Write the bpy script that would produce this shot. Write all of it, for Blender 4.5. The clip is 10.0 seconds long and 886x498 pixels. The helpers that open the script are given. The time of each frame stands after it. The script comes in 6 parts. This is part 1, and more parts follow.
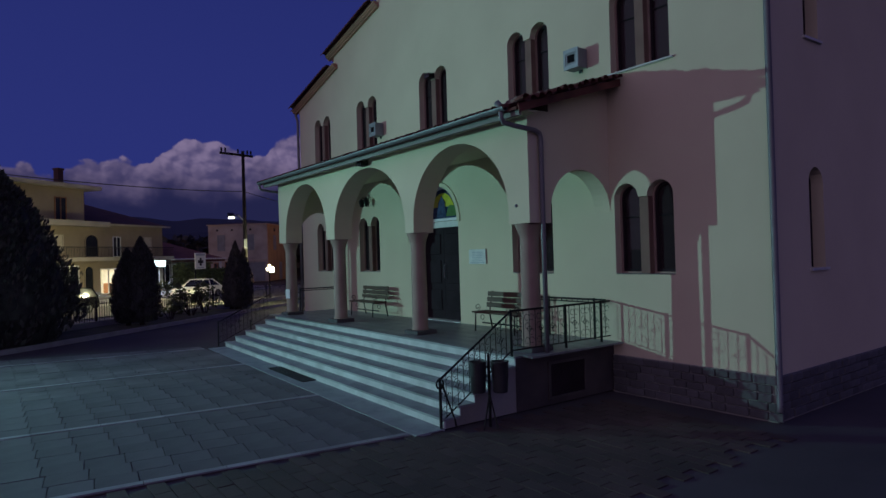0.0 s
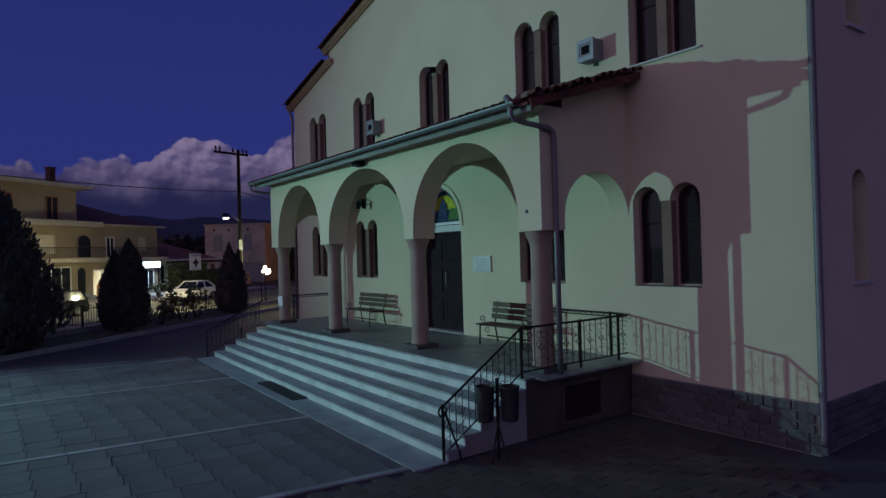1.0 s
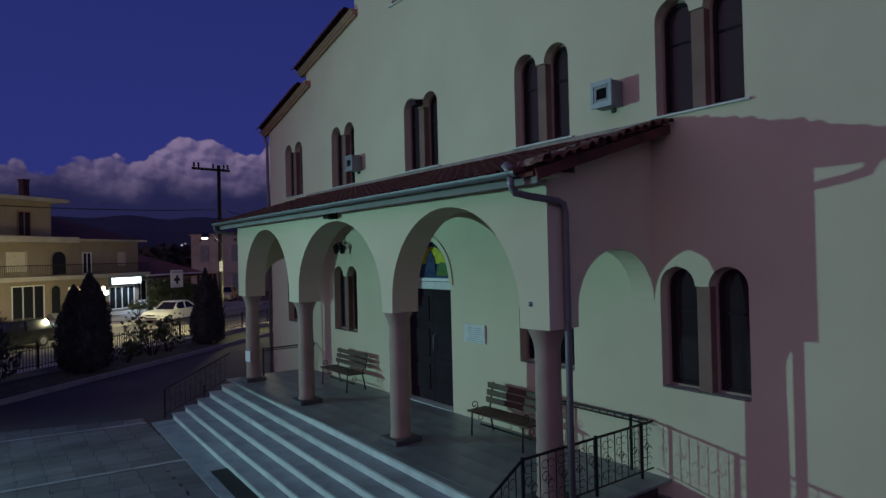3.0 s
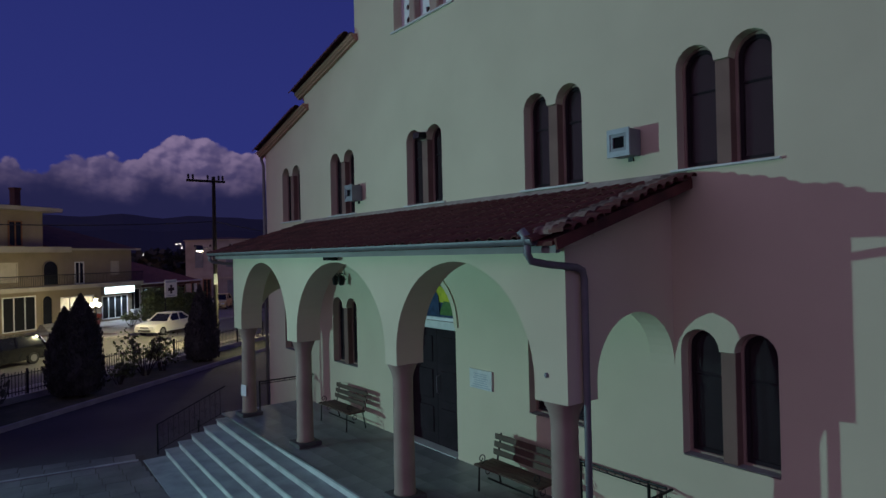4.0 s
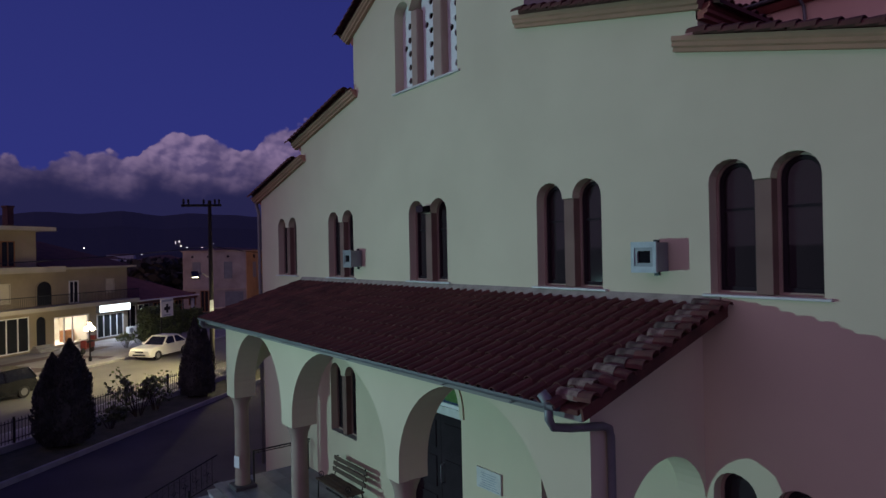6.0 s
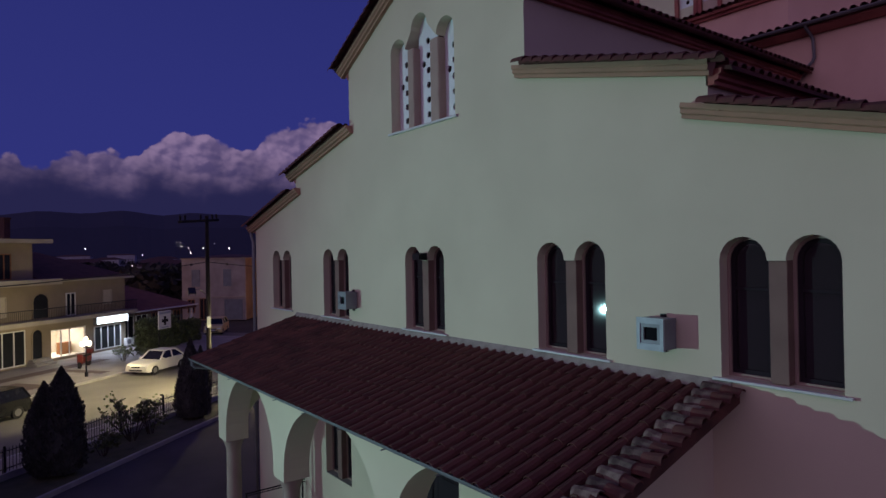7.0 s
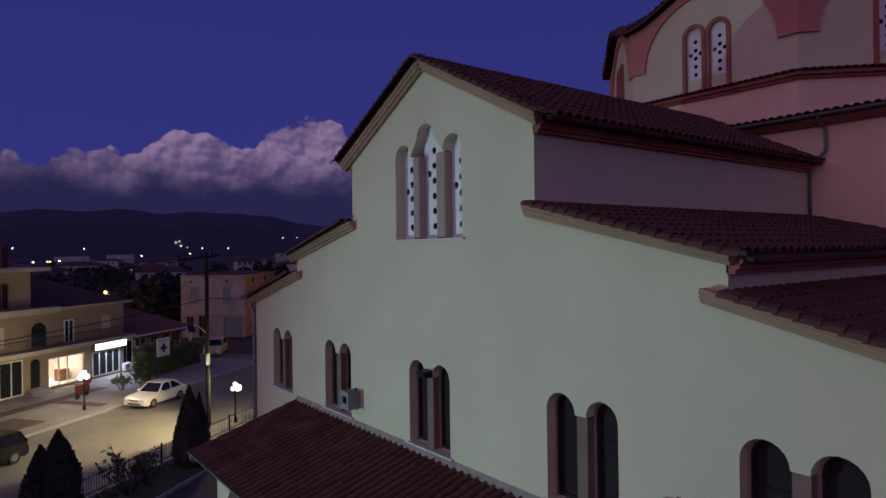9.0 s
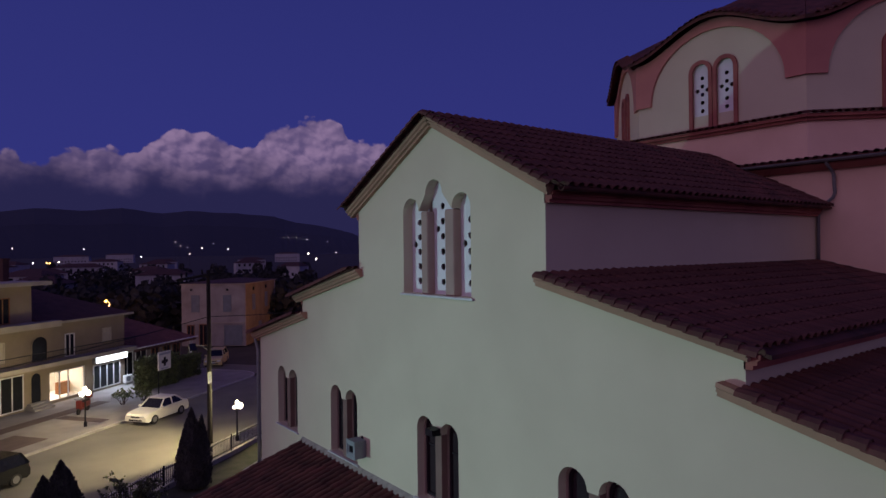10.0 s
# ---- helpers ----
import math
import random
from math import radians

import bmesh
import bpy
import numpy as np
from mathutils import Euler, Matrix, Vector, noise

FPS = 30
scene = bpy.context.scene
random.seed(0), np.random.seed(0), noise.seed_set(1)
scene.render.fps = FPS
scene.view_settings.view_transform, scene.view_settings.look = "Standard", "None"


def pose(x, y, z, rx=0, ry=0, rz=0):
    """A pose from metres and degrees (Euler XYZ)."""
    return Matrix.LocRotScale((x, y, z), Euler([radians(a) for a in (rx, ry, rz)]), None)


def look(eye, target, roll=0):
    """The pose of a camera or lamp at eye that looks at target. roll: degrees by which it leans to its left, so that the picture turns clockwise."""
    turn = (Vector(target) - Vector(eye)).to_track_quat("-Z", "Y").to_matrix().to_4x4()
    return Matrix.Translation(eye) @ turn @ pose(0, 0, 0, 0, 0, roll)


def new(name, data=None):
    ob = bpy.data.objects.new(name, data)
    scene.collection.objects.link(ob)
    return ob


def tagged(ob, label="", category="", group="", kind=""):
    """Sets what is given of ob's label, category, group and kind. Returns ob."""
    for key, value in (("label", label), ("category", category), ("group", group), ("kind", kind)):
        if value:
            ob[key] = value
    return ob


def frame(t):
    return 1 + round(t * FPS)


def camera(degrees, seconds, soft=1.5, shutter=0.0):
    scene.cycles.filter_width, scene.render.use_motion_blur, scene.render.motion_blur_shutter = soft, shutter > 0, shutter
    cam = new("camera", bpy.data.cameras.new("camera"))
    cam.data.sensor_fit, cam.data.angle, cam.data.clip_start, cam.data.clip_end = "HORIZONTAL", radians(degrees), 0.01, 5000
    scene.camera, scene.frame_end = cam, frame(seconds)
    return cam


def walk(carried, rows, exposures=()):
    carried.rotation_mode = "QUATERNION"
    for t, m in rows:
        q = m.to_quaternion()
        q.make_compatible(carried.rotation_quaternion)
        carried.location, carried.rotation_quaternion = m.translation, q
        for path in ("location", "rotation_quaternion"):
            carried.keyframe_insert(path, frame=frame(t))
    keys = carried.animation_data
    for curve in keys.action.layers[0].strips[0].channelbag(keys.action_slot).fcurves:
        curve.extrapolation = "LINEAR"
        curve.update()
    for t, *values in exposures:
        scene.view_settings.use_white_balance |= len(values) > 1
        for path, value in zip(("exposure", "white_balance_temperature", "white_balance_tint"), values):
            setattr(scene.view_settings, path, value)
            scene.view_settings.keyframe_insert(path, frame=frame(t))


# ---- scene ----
cam = camera(70.6, 10.0)
PATH = [
    (0, (5.919, -9.956, 2.71), (4.307, -8.774, 2.728), -1.7),
    (0.5, (5.436, -9.661, 2.76), (3.824, -8.477, 2.778), -1.6),
    (1, (5.039, -9.371, 2.896), (3.427, -8.187, 2.911), -1.6),
    (1.5, (4.669, -9.017, 3.119), (3.058, -7.832, 3.133), -1.6),
    (2, (4.228, -8.592, 3.426), (2.617, -7.407, 3.441), -1.5),
    (2.5, (3.798, -8.191, 3.806), (2.191, -7.001, 3.823), -1.4),
    (4, (2.956, -7.794, 5.062), (1.363, -6.585, 5.076), -1.3),
    (4.5, (2.765, -7.717, 5.462), (1.173, -6.506, 5.476), -1.1),
    (5, (2.645, -7.588, 5.889), (1.053, -6.377, 5.901), -1.1),
    (6.5, (2.067, -7.21, 7.189), (0.475, -6.0, 7.194), -1.2),
    (7, (1.973, -7.028, 7.682), (0.379, -5.82, 7.688), -1.1),
    (7.5, (1.988, -6.907, 8.2), (0.393, -5.7, 8.206), -1.0),
    (8, (1.91, -6.861, 8.714), (0.316, -5.653, 8.718), -1.0),
    (8.5, (1.792, -6.89, 9.266), (0.199, -5.681, 9.27), -0.9),
    (9, (1.705, -6.931, 9.904), (0.112, -5.721, 9.908), -0.8),
    (9.5, (1.622, -6.958, 10.514), (0.031, -5.746, 10.516), -0.7),
    (10, (1.549, -7.008, 10.98), (-0.043, -5.797, 10.983), -0.7),
]
walk(cam, [(t, look(eye, target, roll)) for t, eye, target, roll in PATH], [(0.0, -0.04, 6380, 9), (2.5, -0.06, 6420, 11), (4.5, 0.0, 6600, 16), (6.5, 0.07, 6750, 23), (10.0, 0.12, 6950, 28)])

# ---- world and light ----
world = bpy.data.worlds.new("dusk_sky")
scene.world = world
world.use_nodes = True


def build_sky():
    nt = world.node_tree
    nt.nodes.clear()
    N, L = nt.nodes.new, nt.links.new

    def math_node(op, a, b=None, c=None):
        n = N("ShaderNodeMath")
        n.operation = op
        for i, v in enumerate((a, b, c)):
            if v is None:
                continue
            if isinstance(v, (int, float)):
                n.inputs[i].default_value = v
            else:
                L(v, n.inputs[i])
        return n.outputs[0]

    def mixc(f, a, b):
        n = N("ShaderNodeMix")
        n.data_type = "RGBA"
        for sock, v in ((n.inputs[0], f), (n.inputs[6], a), (n.inputs[7], b)):
            if isinstance(v, (int, float)):
                sock.default_value = v
            elif isinstance(v, tuple):
                sock.default_value = (*v, 1)
            else:
                L(v, sock)
        return n.outputs[2]

    def smooth(v, lo, hi):
        n = N("ShaderNodeMapRange")
        n.interpolation_type = "SMOOTHSTEP"
        L(v, n.inputs[0])
        for i, k in ((1, lo), (2, hi)):
            if isinstance(k, (int, float)):
                n.inputs[i].default_value = k
            else:
                L(k, n.inputs[i])
        return n.outputs[0]

    tc = N("ShaderNodeTexCoord")
    sep = N("ShaderNodeSeparateXYZ")
    L(tc.outputs["Generated"], sep.inputs[0])
    x, y, z = sep.outputs
    flat = math_node("SQRT", math_node("ADD", math_node("MULTIPLY", x, x), math_node("MULTIPLY", y, y)))
    el = math_node("MULTIPLY", math_node("ARCTAN2", z, flat), 180 / math.pi)
    # degrees to the right of due west
    az = math_node("MULTIPLY", math_node("ARCTAN2", y, math_node("MULTIPLY", x, -1.0)), 180 / math.pi)
    clear = mixc(smooth(el, 5.0, 40.0), SKY_LOW, SKY_HIGH)
    # afterglow low in the sky on the side away from the cloud bank
    back = smooth(math_node("SUBTRACT", math_node("MULTIPLY", x, 0.18), math_node("MULTIPLY", y, 0.98)), -0.1, 1.0)
    glow = math_node("MULTIPLY", back, math_node("SUBTRACT", 1.0, smooth(el, 10.0, 85.0)))
    clear = mixc(glow, clear, AFTERGLOW)
    # cumulus bank: height of its crest in degrees, over degrees to the right of west
    crest = N("ShaderNodeFloatCurve")
    cu = crest.mapping.curves[0]
    knots = [(-20, 6.0), (-8, 7.0), (2.0, 7.6), (2.7, 8.0), (3.5, 7.3), (4.5, 7.4), (5.6, 8.2), (6.8, 8.6), (9.5, 8.4), (11.2, 8.1), (11.8, 8.8), (13.3, 9.8), (14.9, 10.4), (16.4, 10.1), (18.2, 9.6), (19.9, 9.1), (21.5, 10.5), (25.0, 11.3), (27.0, 11.7), (28.2, 11.3), (29.0, 10.0), (32.0, 9.4), (35, 9.4)]
    knots = [((a + 20) / 55, h / 12.9) for a, h in knots]
    cu.points[0].location, cu.points[1].location = knots[0], knots[-1]
    for k in knots[1:-1]:
        cu.points.new(*k)
    crest.mapping.update()
    span = N("ShaderNodeMapRange")
    L(az, span.inputs[0])
    span.inputs[1].default_value, span.inputs[2].default_value = -20.0, 35.0
    L(span.outputs[0], crest.inputs[1])
    top = math_node("MULTIPLY", crest.outputs[0], 12.9)
    pos = N("ShaderNodeCombineXYZ")
    L(math_node("MULTIPLY", az, 0.1), pos.inputs[0])
    L(math_node("MULTIPLY", el, 0.125), pos.inputs[1])

    def soft(scale, detail, where, rough=0.5):
        n = N("ShaderNodeTexNoise")
        n.inputs["Scale"].default_value = scale
        n.inputs["Detail"].default_value = detail
        n.inputs["Roughness"].default_value = rough
        L(where, n.inputs["Vector"])
        return n.outputs["Fac"]

    def cells(scale, where):
        v = N("ShaderNodeTexVoronoi")
        v.feature = "SMOOTH_F1"
        v.inputs["Scale"].default_value = scale
        v.inputs["Smoothness"].default_value = 0.35
        L(where, v.inputs["Vector"])
        return v.outputs["Distance"]

    def moved(where, dx, dy):
        n = N("ShaderNodeVectorMath")
        L(where, n.inputs[0])
        n.inputs[1].default_value = (dx, dy, 0.0)
        return n.outputs[0]

    def puffs(where):
        """Heaped round heads of three sizes."""
        wob = N("ShaderNodeTexNoise")
        wob.inputs["Scale"].default_value = 7.0
        wob.inputs["Detail"].default_value = 3.0
        L(where, wob.inputs["Vector"])
        v = N("ShaderNodeVectorMath")
        v.operation = "MULTIPLY_ADD"
        L(wob.outputs["Color"], v.inputs[0])
        v.inputs[1].default_value = (0.10, 0.10, 0.0)
        L(where, v.inputs[2])
        w = v.outputs[0]
        a = math_node("MULTIPLY", cells(4.0, w), 1.0)
        b = math_node("MULTIPLY", cells(9.5, w), 0.42)
        c = math_node("MULTIPLY", cells(21.0, w), 0.20)
        return math_node("SUBTRACT", 1.0, math_node("ADD", math_node("ADD", a, b), c))

    heap, heap_up = puffs(pos.outputs[0]), puffs(moved(pos.outputs[0], -0.03, 0.045))
    edge = math_node("ADD", top, math_node("MULTIPLY", math_node("SUBTRACT", heap, 0.20), 1.3))
    depth = math_node("SUBTRACT", edge, el)
    cover = smooth(depth, -0.08, 0.22)
    relief = math_node("MULTIPLY", math_node("SUBTRACT", heap, heap_up), 1.5)
    broad = math_node("MULTIPLY", math_node("SUBTRACT", soft(1.6, 3.0, pos.outputs[0]), 0.5), 0.9)
    lit = math_node("ADD", math_node("ADD", relief, broad), math_node("MULTIPLY", heap, 0.45))
    lit = smooth(math_node("ADD", lit, 0.38), -0.15, 1.15)
    sink = math_node("ADD", el, math_node("MULTIPLY", math_node("SUBTRACT", soft(2.2, 4.0, pos.outputs[0]), 0.5), 4.5))
    body = mixc(lit, CLOUD_DARK, CLOUD_LIGHT)
    body = mixc(smooth(sink, 4.6, 9.4), CLOUD_BASE, body)
    col = mixc(math_node("MULTIPLY", cover, smooth(az, -40.0, -20.0)), clear, body)
    col = mixc(smooth(el, -4.0, 0.0), HAZE, col)
    bg = N("ShaderNodeBackground")
    L(col, bg.inputs[0])
    bg.inputs[1].default_value = 1.0
    out = N("ShaderNodeOutputWorld")
    L(bg.outputs[0], out.inputs[0])


SKY_LOW, SKY_HIGH = (0.0235, 0.0315, 0.180), (0.0155, 0.0220, 0.132)
AFTERGLOW = (0.362, 0.268, 0.415)
CLOUD_LIGHT, CLOUD_DARK, CLOUD_BASE = (0.215, 0.165, 0.285), (0.085, 0.070, 0.165), (0.016, 0.017, 0.062)
HAZE = (0.012, 0.010, 0.016)
build_sky()


def lamp(name, kind, place, power, colour, size=0.1, target=None, cone=None, blend=0.5):
    d = bpy.data.lights.new(name, kind)
    d.energy, d.color, d.shadow_soft_size = power, colour, size
    if cone:
        d.spot_size, d.spot_blend = radians(cone), blend
    ob = new(name, d)
    ob.matrix_world = look(place, target) if target else Matrix.Translation(place)
    return ob


# the yard's floodlight, on its mast beyond the stairs
lamp("yard_floodlight", "SPOT", (-19.1, -19.1, 4.45), 7300, (0.43, 1.0, 1.0), 0.10, (3.0, -5.9, 4.4), 114, 1.0)


# ---- helpers of this scene ----
def P(s, d, z=0.0):
    """Street frame: s along the street, d across it, away from the church."""
    return Vector((-0.6 * s - 0.8 * d, 0.8 * s - 0.6 * d, z))


STREET = pose(0, 0, 0, 0, 0, 126.8699)


def thing(name, label, category, m=None, group="", kind=""):
    ob = new(name)
    ob.empty_display_size = 0.1
    if m is not None:
        ob.matrix_world = m
    return tagged(ob, label, category, group, kind)


def mesh_of(bm, material, smooth=False):
    me = bpy.data.meshes.new("mesh")
    bm.to_mesh(me)
    bm.free()
    if smooth:
        for p in me.polygons:
            p.use_smooth = True
    for mt in material if isinstance(material, (list, tuple)) else [material]:
        me.materials.append(mt)
    return me


def part(name, bm, material, parent, label="", smooth=False, m=None):
    ob = new(name, mesh_of(bm, material, smooth))
    ob.parent = parent
    if m is not None:
        ob.matrix_local = m
    return tagged(ob, label)


def single(name, bm, material, label, category, m=None, group="", kind="", smooth=False):
    ob = new(name, mesh_of(bm, material, smooth))
    if m is not None:
        ob.matrix_world = m
    return tagged(ob, label, category, group, kind)


def box(bm, x0, x1, y0, y1, z0, z1, bevel=0.0):
    vs = [bm.verts.new((x, y, z)) for z in (z0, z1) for x, y in ((x0, y0), (x1, y0), (x1, y1), (x0, y1))]
    fs = [bm.faces.new([vs[i] for i in q]) for q in ((3, 2, 1, 0), (4, 5, 6, 7), (0, 1, 5, 4), (1, 2, 6, 5), (2, 3, 7, 6), (3, 0, 4, 7))]
    if bevel:
        es = list({e for f in fs for e in f.edges})
        bmesh.ops.bevel(bm, geom=es, offset=bevel, segments=1, affect="EDGES")
    return bm


def boxes(*bs, bevel=0.0):
    bm = bmesh.new()
    for b in bs:
        box(bm, *b, bevel=bevel)
    return bm


def slab(outline, holes=(), depth=0.4, plane="xz", at=0.0):
    """A plate with holes: outline in (u, v); plane xz: u=x, v=z, going back along +y; yz: u=y, v=z, going along -x; xy: u=x, v=y, going down."""
    from mathutils.geometry import tessellate_polygon
    bm = bmesh.new()

    def put(u, v, w):
        return {"xz": (u, at + w, v), "yz": (at - w, u, v), "xy": (u, v, at - w)}[plane]

    loops = [list(outline)] + [list(h) for h in holes]
    pts = [p for lp in loops for p in lp]
    tris = tessellate_polygon([[Vector((u, v, 0)) for u, v in lp] for lp in loops])
    front = [bm.verts.new(put(u, v, 0)) for u, v in pts]
    back = [bm.verts.new(put(u, v, depth)) for u, v in pts]
    for a, b, c in tris:
        for tri in ((front[a], front[b], front[c]), (back[c], back[b], back[a])):
            try:
                bm.faces.new(tri)
            except ValueError:
                pass
    i = 0
    for lp in loops:
        n = len(lp)
        for k in range(n):
            a, b = i + k, i + (k + 1) % n
            bm.faces.new((front[a], front[b], back[b], back[a]))
        i += n
    bmesh.ops.recalc_face_normals(bm, faces=bm.faces)
    return bm


def arc(cx, cz, rx, rz, a0, a1, n):
    return [(cx + rx * math.cos(radians(a0 + (a1 - a0) * i / n)), cz + rz * math.sin(radians(a0 + (a1 - a0) * i / n))) for i in range(n + 1)]


def arch_hole(x0, x1, z0, spring, rise, n=16):
    c, r = (x0 + x1) / 2, (x1 - x0) / 2
    return [(x0, z0), (x1, z0)] + arc(c, spring, r, rise, 0, 180, n)


def circle(cx, cz, r, n=10):
    return arc(cx, cz, r, r, 0, 360 * (n - 1) / n, n - 1)


def revolve(bm, profile, n=20, cx=0.0, cy=0.0):
    """Solid of revolution round z from (radius, z) pairs."""
    rings = [[bm.verts.new((cx + r * math.cos(2 * math.pi * k / n), cy + r * math.sin(2 * math.pi * k / n), z)) for k in range(n)] for r, z in profile]
    for a, b in zip(rings, rings[1:]):
        for k in range(n):
            bm.faces.new((a[k], a[(k + 1) % n], b[(k + 1) % n], b[k]))
    bm.faces.new(rings[0][::-1])
    bm.faces.new(rings[-1])
    return bm


def tube(bm, pts, r, n=8):
    """A round bar along a line of points."""
    pts = [Vector(p) for p in pts]
    rings = []
    for i, p in enumerate(pts):
        d = (pts[min(i + 1, len(pts) - 1)] - pts[max(i - 1, 0)]).normalized()
        a = d.orthogonal().normalized() if i == 0 else (ref - d * ref.dot(d)).normalized()
        ref = a
        b = d.cross(a)
        rr = r[i] if isinstance(r, (list, tuple)) else r
        rings.append([bm.verts.new(p + a * (rr * math.cos(2 * math.pi * k / n)) + b * (rr * math.sin(2 * math.pi * k / n))) for k in range(n)])
    for a, b in zip(rings, rings[1:]):
        for k in range(n):
            bm.faces.new((a[k], a[(k + 1) % n], b[(k + 1) % n], b[k]))
    bm.faces.new(rings[0][::-1])
    bm.faces.new(rings[-1])
    return bm


def prism(bm, section, a, b, up=Vector((0, 0, 1))):
    """Sweeps a section of (out, up) pairs along the straight line a to b; out is to the right of the way."""
    a, b = Vector(a), Vector(b)
    d = (b - a).normalized()
    right = d.cross(up).normalized()
    v = right.cross(d).normalized()
    r0 = [bm.verts.new(a + right * o + v * u) for o, u in section]
    r1 = [bm.verts.new(b + right * o + v * u) for o, u in section]
    n = len(section)
    for k in range(n):
        bm.faces.new((r0[k], r0[(k + 1) % n], r1[(k + 1) % n], r1[k]))
    bm.faces.new(r0[::-1])
    bm.faces.new(r1)
    bmesh.ops.recalc_face_normals(bm, faces=bm.faces)
    return bm


# ---- materials ----
def material(name, base, rough=0.8, metal=0.0, vary=0.25, scale=3.0, fine=60.0, bump=0.15, tone=None, specular=0.5, island=0.0, piece=0.0):
    """Procedural surface: base colour, large stains to tone, fine grain and relief; pieces may differ one from another."""
    mt = bpy.data.materials.new(name)
    mt.use_nodes = True
    nt = mt.node_tree
    N, L = nt.nodes.new, nt.links.new
    bsdf = nt.nodes["Principled BSDF"]
    geo = N("ShaderNodeTexCoord")
    big, small = N("ShaderNodeTexNoise"), N("ShaderNodeTexNoise")
    big.inputs["Scale"].default_value, big.inputs["Detail"].default_value = scale, 5
    small.inputs["Scale"].default_value, small.inputs["Detail"].default_value = fine, 4
    pos = geo.outputs["Object"]
    for n in (big, small):
        L(pos, n.inputs["Vector"])
    tone = tone or tuple(c * (1 - vary) for c in base)
    ramp = N("ShaderNodeMapRange")
    ramp.inputs[1].default_value, ramp.inputs[2].default_value = 0.35, 0.7
    L(big.outputs["Fac"], ramp.inputs[0])
    mix = N("ShaderNodeMix")
    mix.data_type = "RGBA"
    mix.inputs[6].default_value, mix.inputs[7].default_value = (*base, 1), (*tone, 1)
    L(ramp.outputs[0], mix.inputs[0])
    val = N("ShaderNodeMath")
    val.operation = "MULTIPLY_ADD"
    L(small.outputs["Fac"], val.inputs[0])
    val.inputs[1].default_value, val.inputs[2].default_value = vary, 1 - vary / 2
    fac = val.outputs[0]
    if island or piece:
        rnd = N("ShaderNodeNewGeometry").outputs["Random Per Island"] if island else N("ShaderNodeObjectInfo").outputs["Random"]
        k = N("ShaderNodeMath")
        k.operation = "MULTIPLY_ADD"
        L(rnd, k.inputs[0])
        k.inputs[1].default_value, k.inputs[2].default_value = island or piece, 1 - (island or piece) / 2
        m2 = N("ShaderNodeMath")
        m2.operation = "MULTIPLY"
        L(k.outputs[0], m2.inputs[0])
        L(fac, m2.inputs[1])
        fac = m2.outputs[0]
    tint = N("ShaderNodeVectorMath")
    tint.operation = "SCALE"
    L(mix.outputs[2], tint.inputs[0])
    L(fac, tint.inputs["Scale"])
    L(tint.outputs[0], bsdf.inputs["Base Color"])
    bsdf.inputs["Roughness"].default_value = rough
    bsdf.inputs["Metallic"].default_value = metal
    bsdf.inputs["Specular IOR Level"].default_value = specular
    if bump:
        b = N("ShaderNodeBump")
        b.inputs["Strength"].default_value, b.inputs["Distance"].default_value = bump, 0.02
        L(small.outputs["Fac"], b.inputs["Height"])
        L(b.outputs[0], bsdf.inputs["Normal"])
    return mt


def glow(name, colour, strength):
    mt = bpy.data.materials.new(name)
    mt.use_nodes = True
    b = mt.node_tree.nodes["Principled BSDF"]
    b.inputs["Base Color"].default_value = (0.8, 0.8, 0.8, 1)
    b.inputs["Emission Color"].default_value = (*colour, 1)
    b.inputs["Emission Strength"].default_value = strength
    return mt


def glass_material(name, tint=(0.25, 0.27, 0.28), rough=0.03):
    mt = bpy.data.materials.new(name)
    mt.use_nodes = True
    nt = mt.node_tree
    nt.nodes.clear()
    N, L = nt.nodes.new, nt.links.new
    tr, gl, fr, mx, out = N("ShaderNodeBsdfTransparent"), N("ShaderNodeBsdfGlossy"), N("ShaderNodeFresnel"), N("ShaderNodeMixShader"), N("ShaderNodeOutputMaterial")
    tr.inputs[0].default_value = (*tint, 1)
    gl.inputs["Roughness"].default_value = rough
    fr.inputs[0].default_value = 1.5
    L(fr.outputs[0], mx.inputs[0])
    L(tr.outputs[0], mx.inputs[1])
    L(gl.outputs[0], mx.inputs[2])
    # an even diffuse veil lifts the panes' black, in place of reflected dusk light
    veil, veiled = N("ShaderNodeBsdfDiffuse"), N("ShaderNodeMixShader")
    veil.inputs[0].default_value = (0.075, 0.055, 0.064, 1)
    veiled.inputs[0].default_value = 0.40
    L(mx.outputs[0], veiled.inputs[1])
    L(veil.outputs[0], veiled.inputs[2])
    L(veiled.outputs[0], out.inputs[0])
    return mt


PLASTER = material("cream_plaster", (0.66, 0.59, 0.43), 0.9, vary=0.10, scale=0.6, fine=90, bump=0.12, tone=(0.60, 0.53, 0.385))
SALMON = material("salmon_plaster", (0.88, 0.60, 0.48), 0.9, vary=0.12, scale=0.7, fine=90, bump=0.12, tone=(0.78, 0.51, 0.40))
SPANDREL = material("salmon_red_spandrel", (0.58, 0.24, 0.20), 0.9, vary=0.12, scale=0.9, fine=90, bump=0.12, tone=(0.50, 0.20, 0.17))
REDTRIM = material("brick_red_trim", (0.42, 0.14, 0.11), 0.85, vary=0.15, scale=1.5, fine=80, tone=(0.28, 0.08, 0.07))
CORNICE = material("ochre_cornice", (0.47, 0.255, 0.17), 0.85, vary=0.15, scale=1.5, fine=70, tone=(0.37, 0.215, 0.145))
PIER = material("pinkish_column_plaster", (0.36, 0.26, 0.215), 0.8, vary=0.15, scale=2, fine=80, tone=(0.29, 0.205, 0.17))
